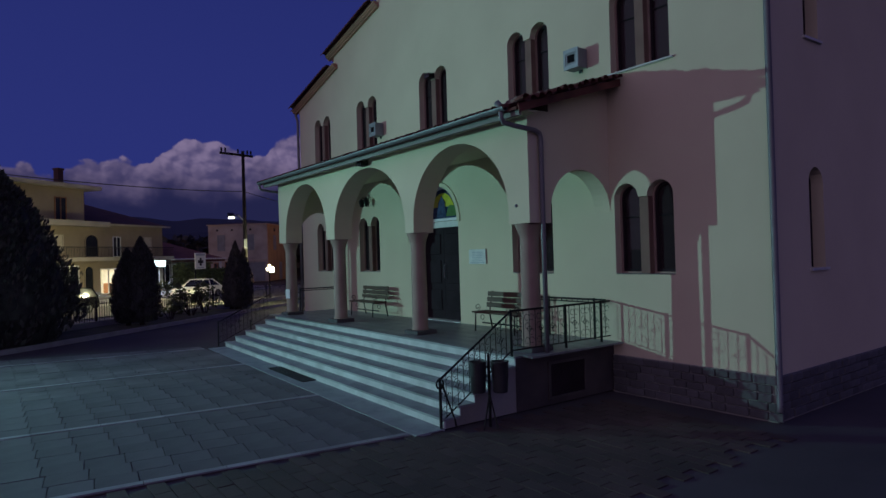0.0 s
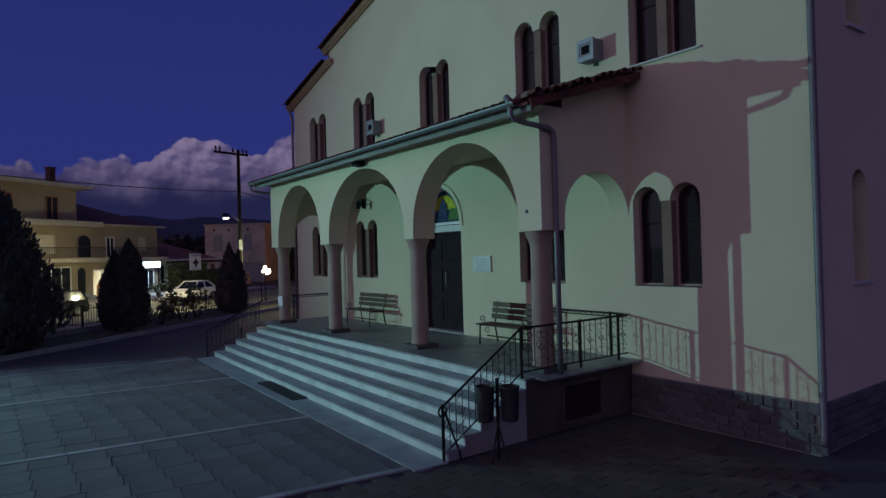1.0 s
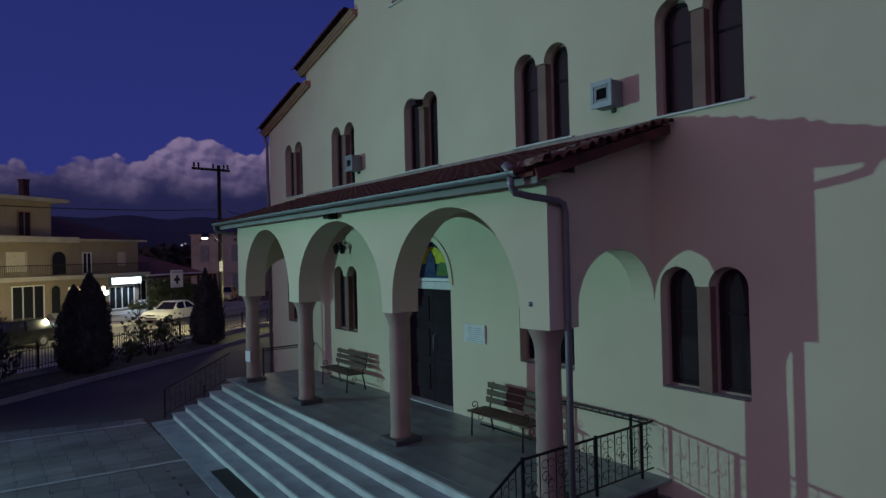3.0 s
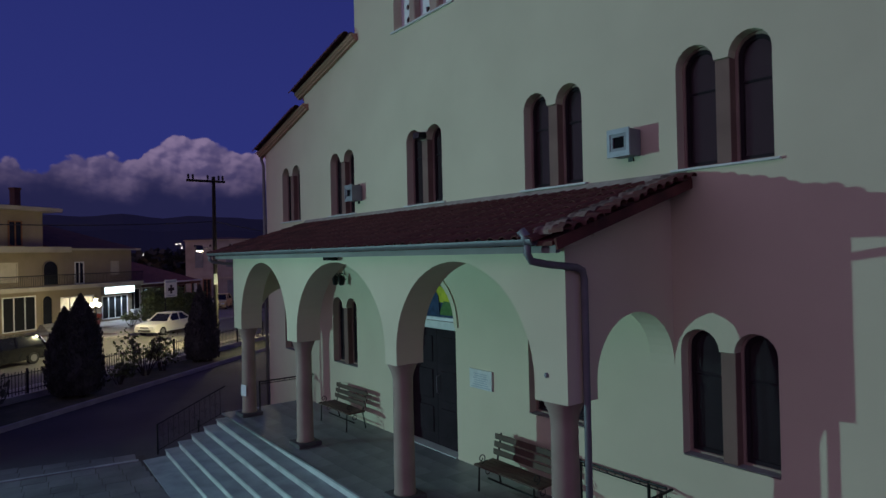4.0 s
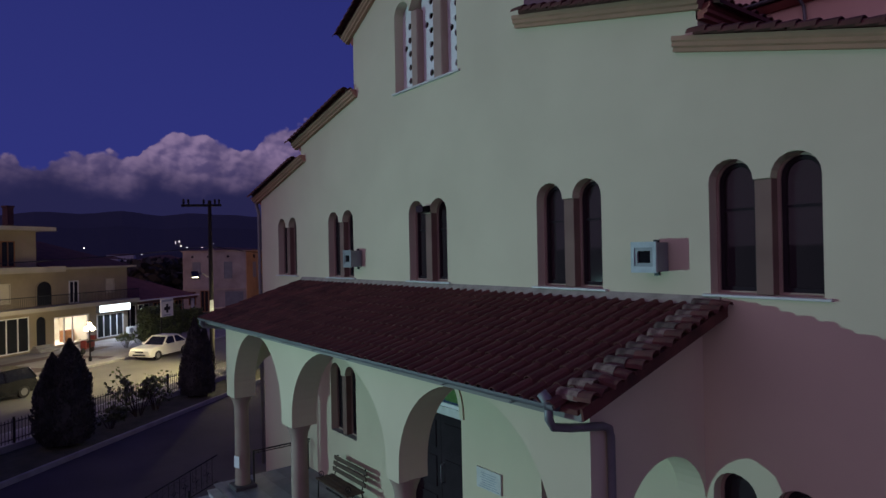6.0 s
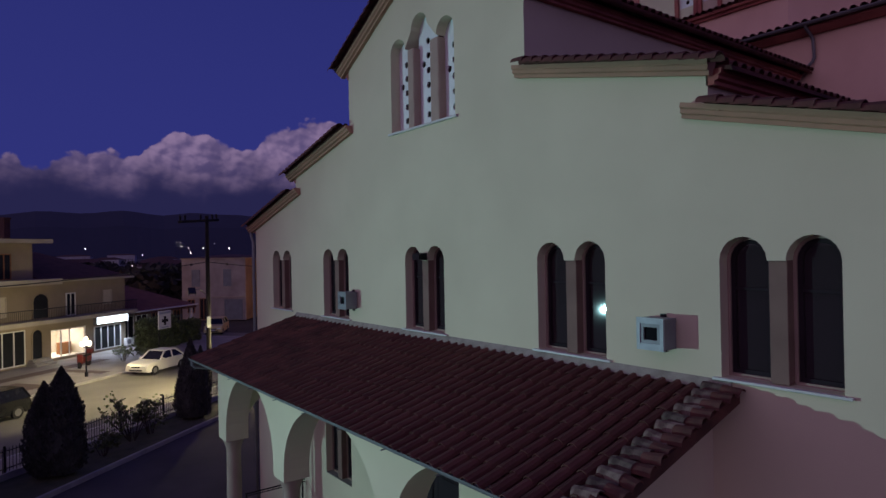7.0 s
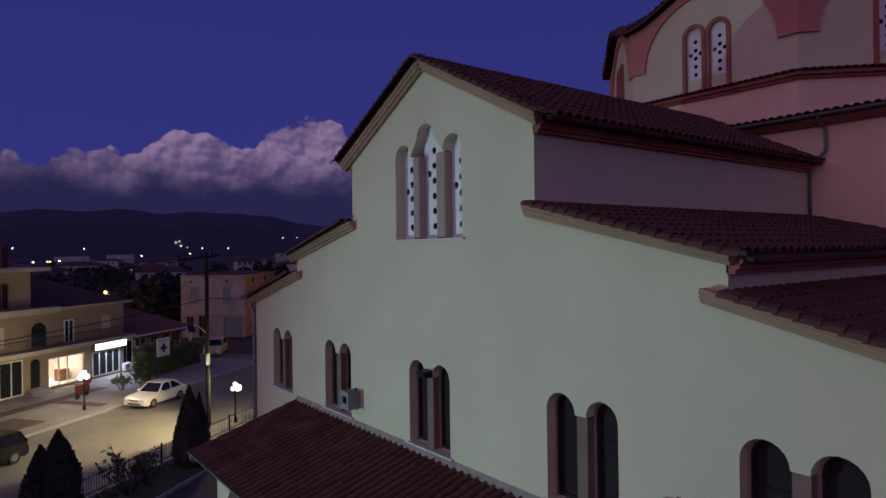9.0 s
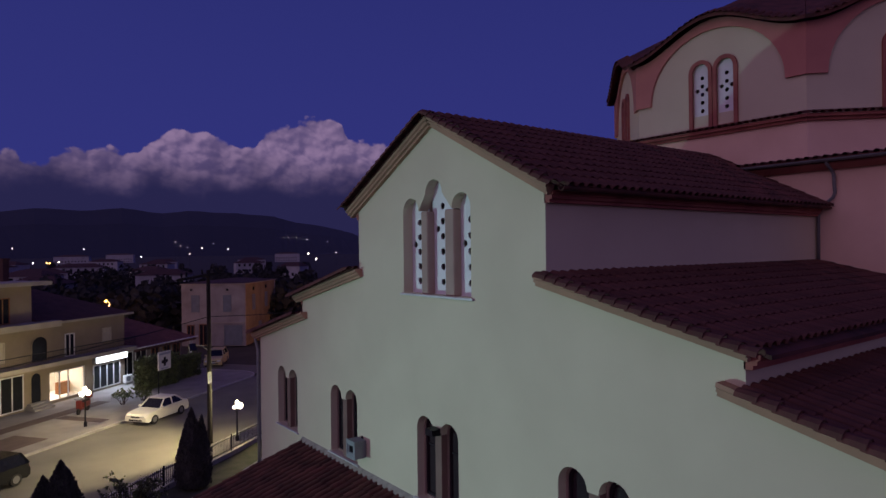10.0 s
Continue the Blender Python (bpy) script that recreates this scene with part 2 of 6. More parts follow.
# pinkish darker plaster: shade on the triple window's mullions put into the colour
TRIPIER = material("shade_tinted_mullion_plaster", (0.42, 0.30, 0.25), 0.88, vary=0.15, scale=2, fine=80, tone=(0.36, 0.25, 0.21))
MULLION = material("reddish_brown_mullion_plaster", (0.225, 0.135, 0.110), 0.85, vary=0.15, scale=2, fine=80, tone=(0.185, 0.108, 0.088))
TILE = material("clay_roof_tile", (0.160, 0.062, 0.052), 0.92, vary=0.35, scale=2.5, fine=40, bump=0.3, tone=(0.066, 0.036, 0.031), island=0.30, specular=0.2)
TILE_PIECE = material("clay_roof_tile_piece", (0.160, 0.062, 0.052), 0.92, vary=0.35, scale=2.5, fine=40, bump=0.3, tone=(0.066, 0.036, 0.031), piece=0.30, specular=0.2)
# paler mottled tile: floodlight on the verge tile ends put into the colour
TILE_LIT = material("floodlit_verge_tile", (0.20, 0.14, 0.115), 0.9, vary=0.6, scale=9, fine=50, bump=0.4, tone=(0.075, 0.040, 0.035), piece=0.8)
MARBLE = material("white_marble_step", (0.56, 0.585, 0.585), 0.5, vary=0.22, scale=2.5, fine=25, bump=0.05, tone=(0.40, 0.42, 0.42), piece=0.15)
TREAD = material("grey_marble_tread", (0.31, 0.34, 0.35), 0.55, vary=0.25, scale=2.2, fine=30, bump=0.05, tone=(0.20, 0.22, 0.23), piece=0.2)
PORCHFLOOR = material("grey_marble_porch_tile", (0.20, 0.215, 0.225), 0.42, vary=0.3, scale=1.5, fine=20, bump=0.03, tone=(0.13, 0.14, 0.15), piece=0.3)
CONCRETE = material("grey_concrete", (0.30, 0.29, 0.28), 0.9, vary=0.25, scale=1.5, fine=50, tone=(0.22, 0.21, 0.20))
PLINTH = material("dark_column_plinth", (0.085, 0.082, 0.085), 0.8, vary=0.25, scale=4, fine=40, bump=0.1, tone=(0.06, 0.058, 0.06))
STONE = material("grey_plinth_stone", (0.125, 0.125, 0.135), 0.9, vary=0.35, scale=4, fine=40, bump=0.5, tone=(0.08, 0.078, 0.082), piece=0.5)
# stained concrete, its base also darkened for the shade on the platform's side
PLATFORMMAT = material("shade_dark_stained_concrete", (0.085, 0.072, 0.070), 0.92, vary=0.4, scale=1.4, fine=40, tone=(0.045, 0.040, 0.042))
IRON = material("dark_wrought_iron", (0.02, 0.021, 0.022), 0.5, metal=0.6, vary=0.3, bump=0.05)
DARKWOOD = material("dark_brown_wood", (0.028, 0.020, 0.026), 0.85, vary=0.35, scale=2, fine=30, bump=0.1, specular=0.15)
BENCHWOOD = material("weathered_brown_bench_wood", (0.10, 0.062, 0.040), 0.65, vary=0.4, scale=3, fine=30, bump=0.15)
ZINC = material("galvanised_gutter", (0.19, 0.19, 0.205), 0.55, metal=0.25, vary=0.2, scale=3, fine=20, bump=0.03)
WHITE = material("white_painted_panel", (0.78, 0.78, 0.80), 0.7, vary=0.08, scale=3, bump=0.05)
SILLMARBLE = material("white_marble_sill", (0.62, 0.62, 0.60), 0.5, vary=0.15, scale=6, bump=0.03)
PANE = glass_material("window_glass")

# ---- ground ----
GROUND = material("bare_dark_ground", (0.045, 0.042, 0.036), 0.95, vary=0.4, scale=0.4, fine=12, bump=0.4)
ASPHALT = material("worn_asphalt", (0.082, 0.074, 0.078), 0.9, vary=0.35, scale=0.5, fine=70, bump=0.3, tone=(0.056, 0.051, 0.054))
ROADMAT = material("grey_asphalt_road", (0.19, 0.18, 0.145), 0.85, vary=0.3, scale=0.35, fine=60, bump=0.25, tone=(0.14, 0.13, 0.105))
SLABMAT = material("grey_concrete_paving_slab", (0.152, 0.141, 0.152), 0.85, vary=0.3, scale=0.8, fine=30, bump=0.2, tone=(0.092, 0.085, 0.094), piece=0.22)
REDPAVE = material("brown_block_paving", (0.085, 0.06, 0.055), 0.85, vary=0.3, scale=0.9, fine=30, bump=0.25, tone=(0.055, 0.042, 0.038), piece=0.35)
KERB = material("pale_concrete_kerb", (0.42, 0.41, 0.38), 0.85, vary=0.25, scale=2, fine=40, tone=(0.30, 0.29, 0.27))
PAVEMENT = material("pale_pavement_tiles", (0.30, 0.28, 0.25), 0.8, vary=0.25, scale=0.7, fine=25, bump=0.15, tone=(0.22, 0.2, 0.18))

bm = bmesh.new()
for a, b in zip(np.linspace(0, 2 * math.pi, 49)[:-1], np.linspace(0, 2 * math.pi, 49)[1:]):
    bm.faces.new([bm.verts.new(p) for p in ((0, 0, -0.12), (4200 * math.cos(a), 4200 * math.sin(a), -0.12), (4200 * math.cos(b), 4200 * math.sin(b), -0.12))])
bmesh.ops.remove_doubles(bm, verts=bm.verts, dist=0.01)
ground = single("ground", bm, GROUND, "dark bare ground reaching out to the plain", "ground", kind="structure")

# churchyard asphalt, from the church's side to the planted strip
bm = slab([(-31.0, 4.6), (-18.9, -11.2), (-10.0, -22.0), (14.0, -22.0), (14.0, 30.0), (-28.0, 30.0), (-38.0, 14.5)], depth=0.05, plane="xy", at=-0.065)
yard = single("yard_asphalt", bm, ASPHALT, "worn dark asphalt of the churchyard", "yard", kind="structure")

# ---- church ----
church = thing("church", "cream plastered church with stepped gable, arcaded porch and domed drum", "church")
XL, XR = -16.80, 1.05
NL, NR = -10.78, -5.08
AL, AR = -13.80, -2.03
MID = -7.94
WINX = (-14.84, -11.60, -7.93, -4.24, -1.28)


def pair_hole(c, sill, apex):
    r, h = 0.275, 0.10
    sp = apex - r
    pts = [(c - h - 2 * r, sill), (c + h + 2 * r, sill)]
    pts += arc(c + h + r, sp, r, r, 0, 180, 10)
    pts += arc(c - h - r, sp, r, r, 0, 180, 10)
    return pts


DOOR = [(-8.90, 0.90), (-6.96, 0.90)] + arc(-7.93, 3.63, 0.97, 0.97, 0, 180, 18)
TRI = [(-8.98, -8.44, 12.01), (-8.22, -7.68, 12.32), (-7.40, -6.86, 12.01)]
outline = [(XL, -0.08), (XR, -0.08), (XR, 8.50), (AR, 9.27), (AR, 9.76), (NR, 10.49), (NR, 11.90), (MID, 13.36), (NL, 11.90), (NL, 10.49), (AL, 9.76), (AL, 9.27), (XL, 8.50)]
# four low windows on the upper step of the ground floor, five above
LOWX = (-14.84, -11.63, -4.26, -1.30)
holes = [pair_hole(c, 6.14, 7.78) for c in WINX] + [pair_hole(c, 2.24, 3.97) for c in LOWX] + [DOOR]
tri_hole = [(TRI[0][0], 10.13), (TRI[2][1], 10.13)]
for a, b, t in reversed(TRI):
    tri_hole += arc((a + b) / 2, t - 0.27, 0.27, 0.27, 0, 180, 10)
holes.append(tri_hole)
front = part("facade_wall", slab(outline, holes, 0.45), PLASTER, church)


def wall_yz(name, x, y0, y1, z0, z1, mat, holes=(), depth=0.4):
    return part(name, slab([(y0, z0), (y1, z0), (y1, z1), (y0, z1)], holes, depth, "yz", x), mat, church)


SIDEWIN = [(y, z) for y in (1.62, 6.8, 11.7, 16.4, 21.1) for z in (2.30, 6.25)]
side_holes = [arch_hole(y - 0.27, y + 0.27, z, z + 1.46, 0.27, 10) for y, z in SIDEWIN]
wall_yz("side_wall", XR, 0.45, 27.0, -0.08, 8.50, PLASTER, side_holes)
wall_yz("side_wall", XL + 0.4, 0.45, 27.0, -0.08, 8.50, PLASTER)
part("rear_wall", boxes((XL, XR, 27.0, 27.4, 0, 9.0)), PLASTER, church)
wall_yz("clerestory_wall", AR, 0.45, 27.0, 8.9, 9.77, PLASTER)
wall_yz("clerestory_wall", AL + 0.4, 0.45, 27.0, 8.9, 9.77, PLASTER)
wall_yz("nave_wall", NR, 0.45, 9.6, 9.9, 11.88, PLASTER)
wall_yz("nave_wall", NL + 0.4, 0.45, 9.6, 9.9, 11.88, PLASTER)

# roof decks
def deck(name, pts, mat=TILE, thick=0.05):
    bm = bmesh.new()
    top = [bm.verts.new(p) for p in pts]
    bot = [bm.verts.new((p[0], p[1], p[2] - thick)) for p in pts]
    bm.faces.new(top)
    bm.faces.new(bot[::-1])
    n = len(pts)
    for k in range(n):
        bm.faces.new((top[k], bot[k], bot[(k + 1) % n], top[(k + 1) % n]))
    bmesh.ops.recalc_face_normals(bm, faces=bm.faces)
    return part(name, bm, mat, church)


ROOFS = [
    # name, corner at the top of the slope, way along the ridge, way down the slope (both metres)
    ("nave_roof", (MID, -0.15, 13.53), (0, 10.0, 0), (3.20, 0, -1.63)),
    ("nave_roof", (MID, -0.15, 13.53), (0, 10.0, 0), (-3.20, 0, -1.63)),
    ("upper_aisle_roof", (NR + 0.02, -0.16, 10.57), (0, 27.5, 0), (3.31, 0, -0.80)),
    ("upper_aisle_roof", (NL - 0.02, -0.16, 10.57), (0, 27.5, 0), (-3.31, 0, -0.80)),
    ("lower_aisle_roof", (AR + 0.02, -0.15, 9.345), (0, 27.5, 0), (3.42, 0, -0.855)),
    ("lower_aisle_roof", (AL - 0.02, -0.15, 9.345), (0, 27.5, 0), (-3.42, 0, -0.855)),
    ("porch_roof", (-13.88, 0.0, 5.97), (12.10, 0, 0), (0, -2.70, -0.80)),
]
ROOF_OBS = []
for nm, o, along, down in ROOFS:
    o, along, down = Vector(o), Vector(along), Vector(down)
    back = Vector((0, 0.19 if o.y < -0.1 else 0.0, 0))
    ROOF_OBS.append(deck(nm, [o + back, o + along, o + along + down, o + down + back]))

# raked cornices on the facade
MOULD = [(-0.02, 0.0), (0.17, 0.0), (0.17, -0.055), (0.135, -0.075), (0.135, -0.12), (0.085, -0.135), (0.085, -0.18), (-0.02, -0.18)]
def cornice(a, b):
    bm = bmesh.new()
    prism(bm, MOULD, (a[0], a[1], a[2] + 0.05), (b[0], b[1], b[2] + 0.05))
    part("cornice", bm, CORNICE, church)


cornice((NL - 0.30, 0, 11.84), (MID, 0, 13.46))
cornice((MID, 0, 13.46), (NR + 0.19, 0, 11.90))
cornice((AL - 0.28, 0, 9.755), (NL + 0.12, 0, 10.53))
cornice((NR - 0.12, 0, 10.54), (AR + 0.10, 0, 9.81))
cornice((XL - 0.35, 0, 8.455), (AL + 0.26, 0, 9.37))
cornice((AR - 0.26, 0, 9.37), (XR + 0.35, 0, 8.455))
# eaves mouldings along the side walls
def eave(x0, y0, y1, z, side):
    bm = bmesh.new()
    a, b = ((x0, y0, z), (x0, y1, z)) if side > 0 else ((x0, y1, z), (x0, y0, z))
    prism(bm, MOULD, a, b)
    part("eaves_moulding", bm, REDTRIM, church)


eave(NR, 0.0, 9.4, 11.86, 1)
eave(AR, 0.0, 27, 9.765, 1)
eave(XR, 0.0, 27, 8.49, 1)
eave(NL, 0.0, 9.4, 11.86, -1)
eave(AL, 0.0, 27, 9.765, -1)
eave(XL, 0.0, 27, 8.49, -1)


# ---- windows ----
def inner(pts, k):
    """The same outline drawn in by k."""
    n = len(pts)
    area = sum(pts[i][0] * pts[(i + 1) % n][1] - pts[(i + 1) % n][0] * pts[i][1] for i in range(n))
    sg = 1 if area > 0 else -1
    out = []
    for i in range(n):
        p, q, r = Vector(pts[i - 1]), Vector(pts[i]), Vector(pts[(i + 1) % n])
        d1, d2 = (q - p).normalized(), (r - q).normalized()
        n1, n2 = Vector((-d1.y, d1.x)) * sg, Vector((-d2.y, d2.x)) * sg
        m = (n1 + n2).normalized()
        out.append(tuple(q + m * (k / max(0.4, m.dot(n1)))))
    return out


def window_light(x0, x1, sill, apex, parent):
    r = (x1 - x0) / 2
    hole = arch_hole(x0, x1, sill, apex - r, r, 10)
    stepped = inner(hole, 0.035)
    part("window_reveal", slab(hole, [stepped], 0.10, "xz", 0.17), PIER, parent, "stepped plaster reveal")
    part("window_frame", slab(stepped, [inner(stepped, 0.05)], 0.06, "xz", 0.20), DARKWOOD, parent)
    part("pane", slab(inner(stepped, 0.03), (), 0.01, "xz", 0.225), PANE, parent)
    zb = sill + 0.62 * (apex - sill)
    part("glazing_bar", boxes((x0 + 0.04, x1 - 0.04, 0.205, 0.224, zb, zb + 0.03)), DARKWOOD, parent)


def pair_window(c, sill, apex, label, ledge):
    if ledge:
        b = boxes((c - 0.74, c + 0.74, -0.055, 0.17, sill - 0.035, sill - 0.003), bevel=0.006)
    else:
        b = boxes((c - 0.645, c + 0.645, 0.0, 0.17, sill - 0.012, sill + 0.006))
    w = part("window", b, SILLMARBLE if ledge else CONCRETE, church, label)
    window_light(c - 0.65, c - 0.10, sill, apex, w)
    window_light(c + 0.10, c + 0.65, sill, apex, w)
    part("mullion_pier", boxes((c - 0.099, c + 0.099, 0.035, 0.42, sill + 0.007, apex - 0.277), bevel=0.006), MULLION, w)
    return w


for c in WINX:
    pair_window(c, 6.14, 7.78, "paired arched window with a white marble sill", True)
for c in LOWX:
    pair_window(c, 2.24, 3.97, "paired arched window with dark glass", False)


def pierced_panel(x0, x1, z0, apex, y, parent, r=0.062, first=0.17, gap=0.26):
    rad = (x1 - x0) / 2
    hole = arch_hole(x0, x1, z0, apex - rad, rad, 10)
    c = (x0 + x1) / 2
    hs = []
    z = z0 + first
    n = int((apex - z0 - first - 0.08) / gap)
    for i in range(n):
        hs.append(circle(c, z + gap * i, r))
    zz = z + gap * (n - 2.5)
    hs += [circle(c - 0.15, zz, r), circle(c + 0.15, zz, r)]
    return part("pierced_panel", slab(hole, hs, 0.03, "xz", y), WHITE, parent, "white pierced panel with round holes")


tri = part("triple_window", boxes((-9.06, -6.78, -0.05, 0.40, 10.085, 10.127), bevel=0.005), SILLMARBLE, church, "triple arched window with white pierced panels")
for a, b, t in TRI:
    pierced_panel(a - 0.05, b + 0.05, 10.13, t, 0.22, tri, 0.066, 0.24, 0.29)

for x0, x1, t in ((-8.438, -8.222, 11.73), (-7.678, -7.402, 11.73)):
    part("mullion_pier", boxes((x0, x1, 0.05, 0.40, 10.13, t), bevel=0.02), TRIPIER, tri)
for y, z in SIDEWIN:
    hole = arch_hole(y - 0.27, y + 0.27, z, z + 1.46, 0.27, 10)
    w = part("side_window", slab(hole, [inner(hole, 0.05)], 0.06, "yz", XR - 0.2), DARKWOOD, church, "narrow arched side window")
    part("pane", slab(inner(hole, 0.03), (), 0.01, "yz", XR - 0.225), PANE, w)
    part("sill", boxes((XR - 0.2, XR + 0.05, y - 0.33, y + 0.33, z - 0.045, z - 0.003)), SILLMARBLE, w)

# ---- door ----
door = part("door", boxes((-8.90, -6.96, 0.20, 0.27, 3.45, 3.62), bevel=0.01), SILLMARBLE, church, "tall dark double door under a white lintel")
for x0, x1 in ((-8.88, -7.935), (-7.925, -6.98)):
    b = boxes((x0, x1, 0.24, 0.29, 0.936, 3.445))
    for z0, z1 in ((1.18, 1.75), (1.92, 2.55), (2.72, 3.28)):
        box(b, x0 + 0.14, x1 - 0.14, 0.215, 0.245, z0, z1, bevel=0.012)
    part("door_leaf", b, DARKWOOD, door)
half = arc(-7.93, 3.63, 0.95, 0.95, 0, 180, 18)
part("lunette_frame", slab(half, [inner(half, 0.07)], 0.06, "xz", 0.20), WHITE, door, "white arched fanlight frame")

# ---- porch ----
COLX = (-13.38, -9.94, -5.99, -2.36)
PX0, PX1 = -13.64, -2.05
PY0, PY1 = -2.20, -1.66
DECK, YARD = 0.92, -0.04
arches = [arch_hole(a, b, 3.22, 3.44, 1.50, 28) for a, b in ((-13.10, -10.19), (-9.67, -6.10), (-5.75, -2.59))]
pts = [(PX0, 3.23)]
for h in arches:
    pts += [h[0]] + list(reversed(h[2:])) + [h[1]]
pts += [(PX1, 3.23), (PX1, 5.24), (PX0, 5.24)]
part("porch_front_wall", slab(pts, (), PY1 - PY0, "xz", PY0), PLASTER, church)
for x in (PX1, PX0 + 0.38):
    sh = [(PY1, 3.23)] + list(reversed(arc(-0.83, 3.45, 0.828, 0.79, 0, 180, 20))) + [(-0.002, 5.95), (PY1, 5.44)]
    part("porch_side_wall", slab(sh, (), 0.38, "yz", x), PLASTER, church)
part("porch_ceiling", boxes((PX0 + 0.38, PX1 - 0.38, PY1, -0.003, 5.05, 5.12)), PLASTER, church)
for x in COLX:
    cy = (PY0 + PY1) / 2
    b = bmesh.new()
    revolve(b, [(0.195, DECK + 0.09), (0.195, DECK + 0.12), (0.182, DECK + 0.15), (0.178, 1.8), (0.170, 2.75), (0.170, 2.93), (0.178, 2.99), (0.20, 3.07), (0.235, 3.15), (0.255, 3.205), (0.258, 3.228)], 24, x, cy)
    col = part("column", b, PIER, church, smooth=True)
    part("column_base", boxes((x - 0.27, x + 0.27, cy - 0.27, cy + 0.27, DECK - 0.003, DECK + 0.09), bevel=0.012), PLINTH, col, "dark square stone plinth")


# platform and steps; the flight runs a little out of true with the facade
def stair_y(x):
    return -2.24 - 0.033 * (x + 14.1)


def skew_box(bm, x0, x1, off0, off1, z0, z1):
    """A box whose front and back follow the stair's line, off0 and off1 metres before it."""
    vs = [bm.verts.new((x, stair_y(x) - o, z)) for z in (z0, z1) for x, o in ((x0, off0), (x1, off0), (x1, off1), (x0, off1))]
    for q in ((3, 2, 1, 0), (4, 5, 6, 7), (0, 1, 5, 4), (1, 2, 6, 5), (2, 3, 7, 6), (3, 0, 4, 7)):
        bm.faces.new([vs[k] for k in q])
    return bm


PLAT = part("porch_platform", slab([(-14.08, -0.003), (-14.08, stair_y(-14.08) + 0.025), (PX1 - 0.02, stair_y(PX1) + 0.025), (PX1 - 0.02, -0.003)], (), DECK - 0.036 - YARD, "xy", DECK - 0.036), PLATFORMMAT, church)
NSTEP, RISE, TREADW = 6, (DECK - YARD) / 6, 0.305
SXR = -2.07
for i in range(NSTEP):
    z1 = DECK - RISE * i
    o = TREADW * i
    xl = -14.10 - 0.085 * i
    st = part("step", skew_box(bmesh.new(), xl + 0.02, SXR - 0.02, o - 0.021, o - TREADW - 0.02 if i else -0.024, YARD, z1 - 0.036), CONCRETE, church)
    lens = np.linspace(xl, SXR, 8)
    for a, b in zip(lens, lens[1:]):
        part("riser", skew_box(bmesh.new(), a + 0.002, b - 0.002, o, o - 0.02, z1 - RISE + 0.003, z1 - 0.036), MARBLE, st, "white marble riser")
        part("tread", skew_box(bmesh.new(), a + 0.001, b - 0.001, o + 0.025, o - TREADW + 0.002 if i else o - 0.018, z1 - 0.035, z1), TREAD, st, "grey marble tread")
# paved apron at the foot of the flight
apron = part("stair_apron", skew_box(bmesh.new(), -14.45, SXR, TREADW * 5 + 0.56, TREADW * 5 + 0.002, YARD - 0.03, YARD + 0.012), TREAD, church, "grey marble apron before the lowest step")
# crossing and drum
part("crossing_wall", boxes((-14.2, -1.7, 9.52, 23.0, 8.0, 12.96)), SALMON, church)
CD = Vector((-8.02, 16.15, 0))
def octagon(apo, z0, z1, mat, name):
    b = bmesh.new()
    R = apo / math.cos(math.pi / 8)
    ring = [[b.verts.new((CD.x + R * math.cos(math.pi / 8 + k * math.pi / 4), CD.y + R * math.sin(math.pi / 8 + k * math.pi / 4), z)) for k in range(8)] for z in (z0, z1)]
    for k in range(8):
        b.faces.new((ring[0][k], ring[0][(k + 1) % 8], ring[1][(k + 1) % 8], ring[1][k]))
    b.faces.new(ring[0][::-1])
    b.faces.new(ring[1])
    return part(name, b, mat, church)


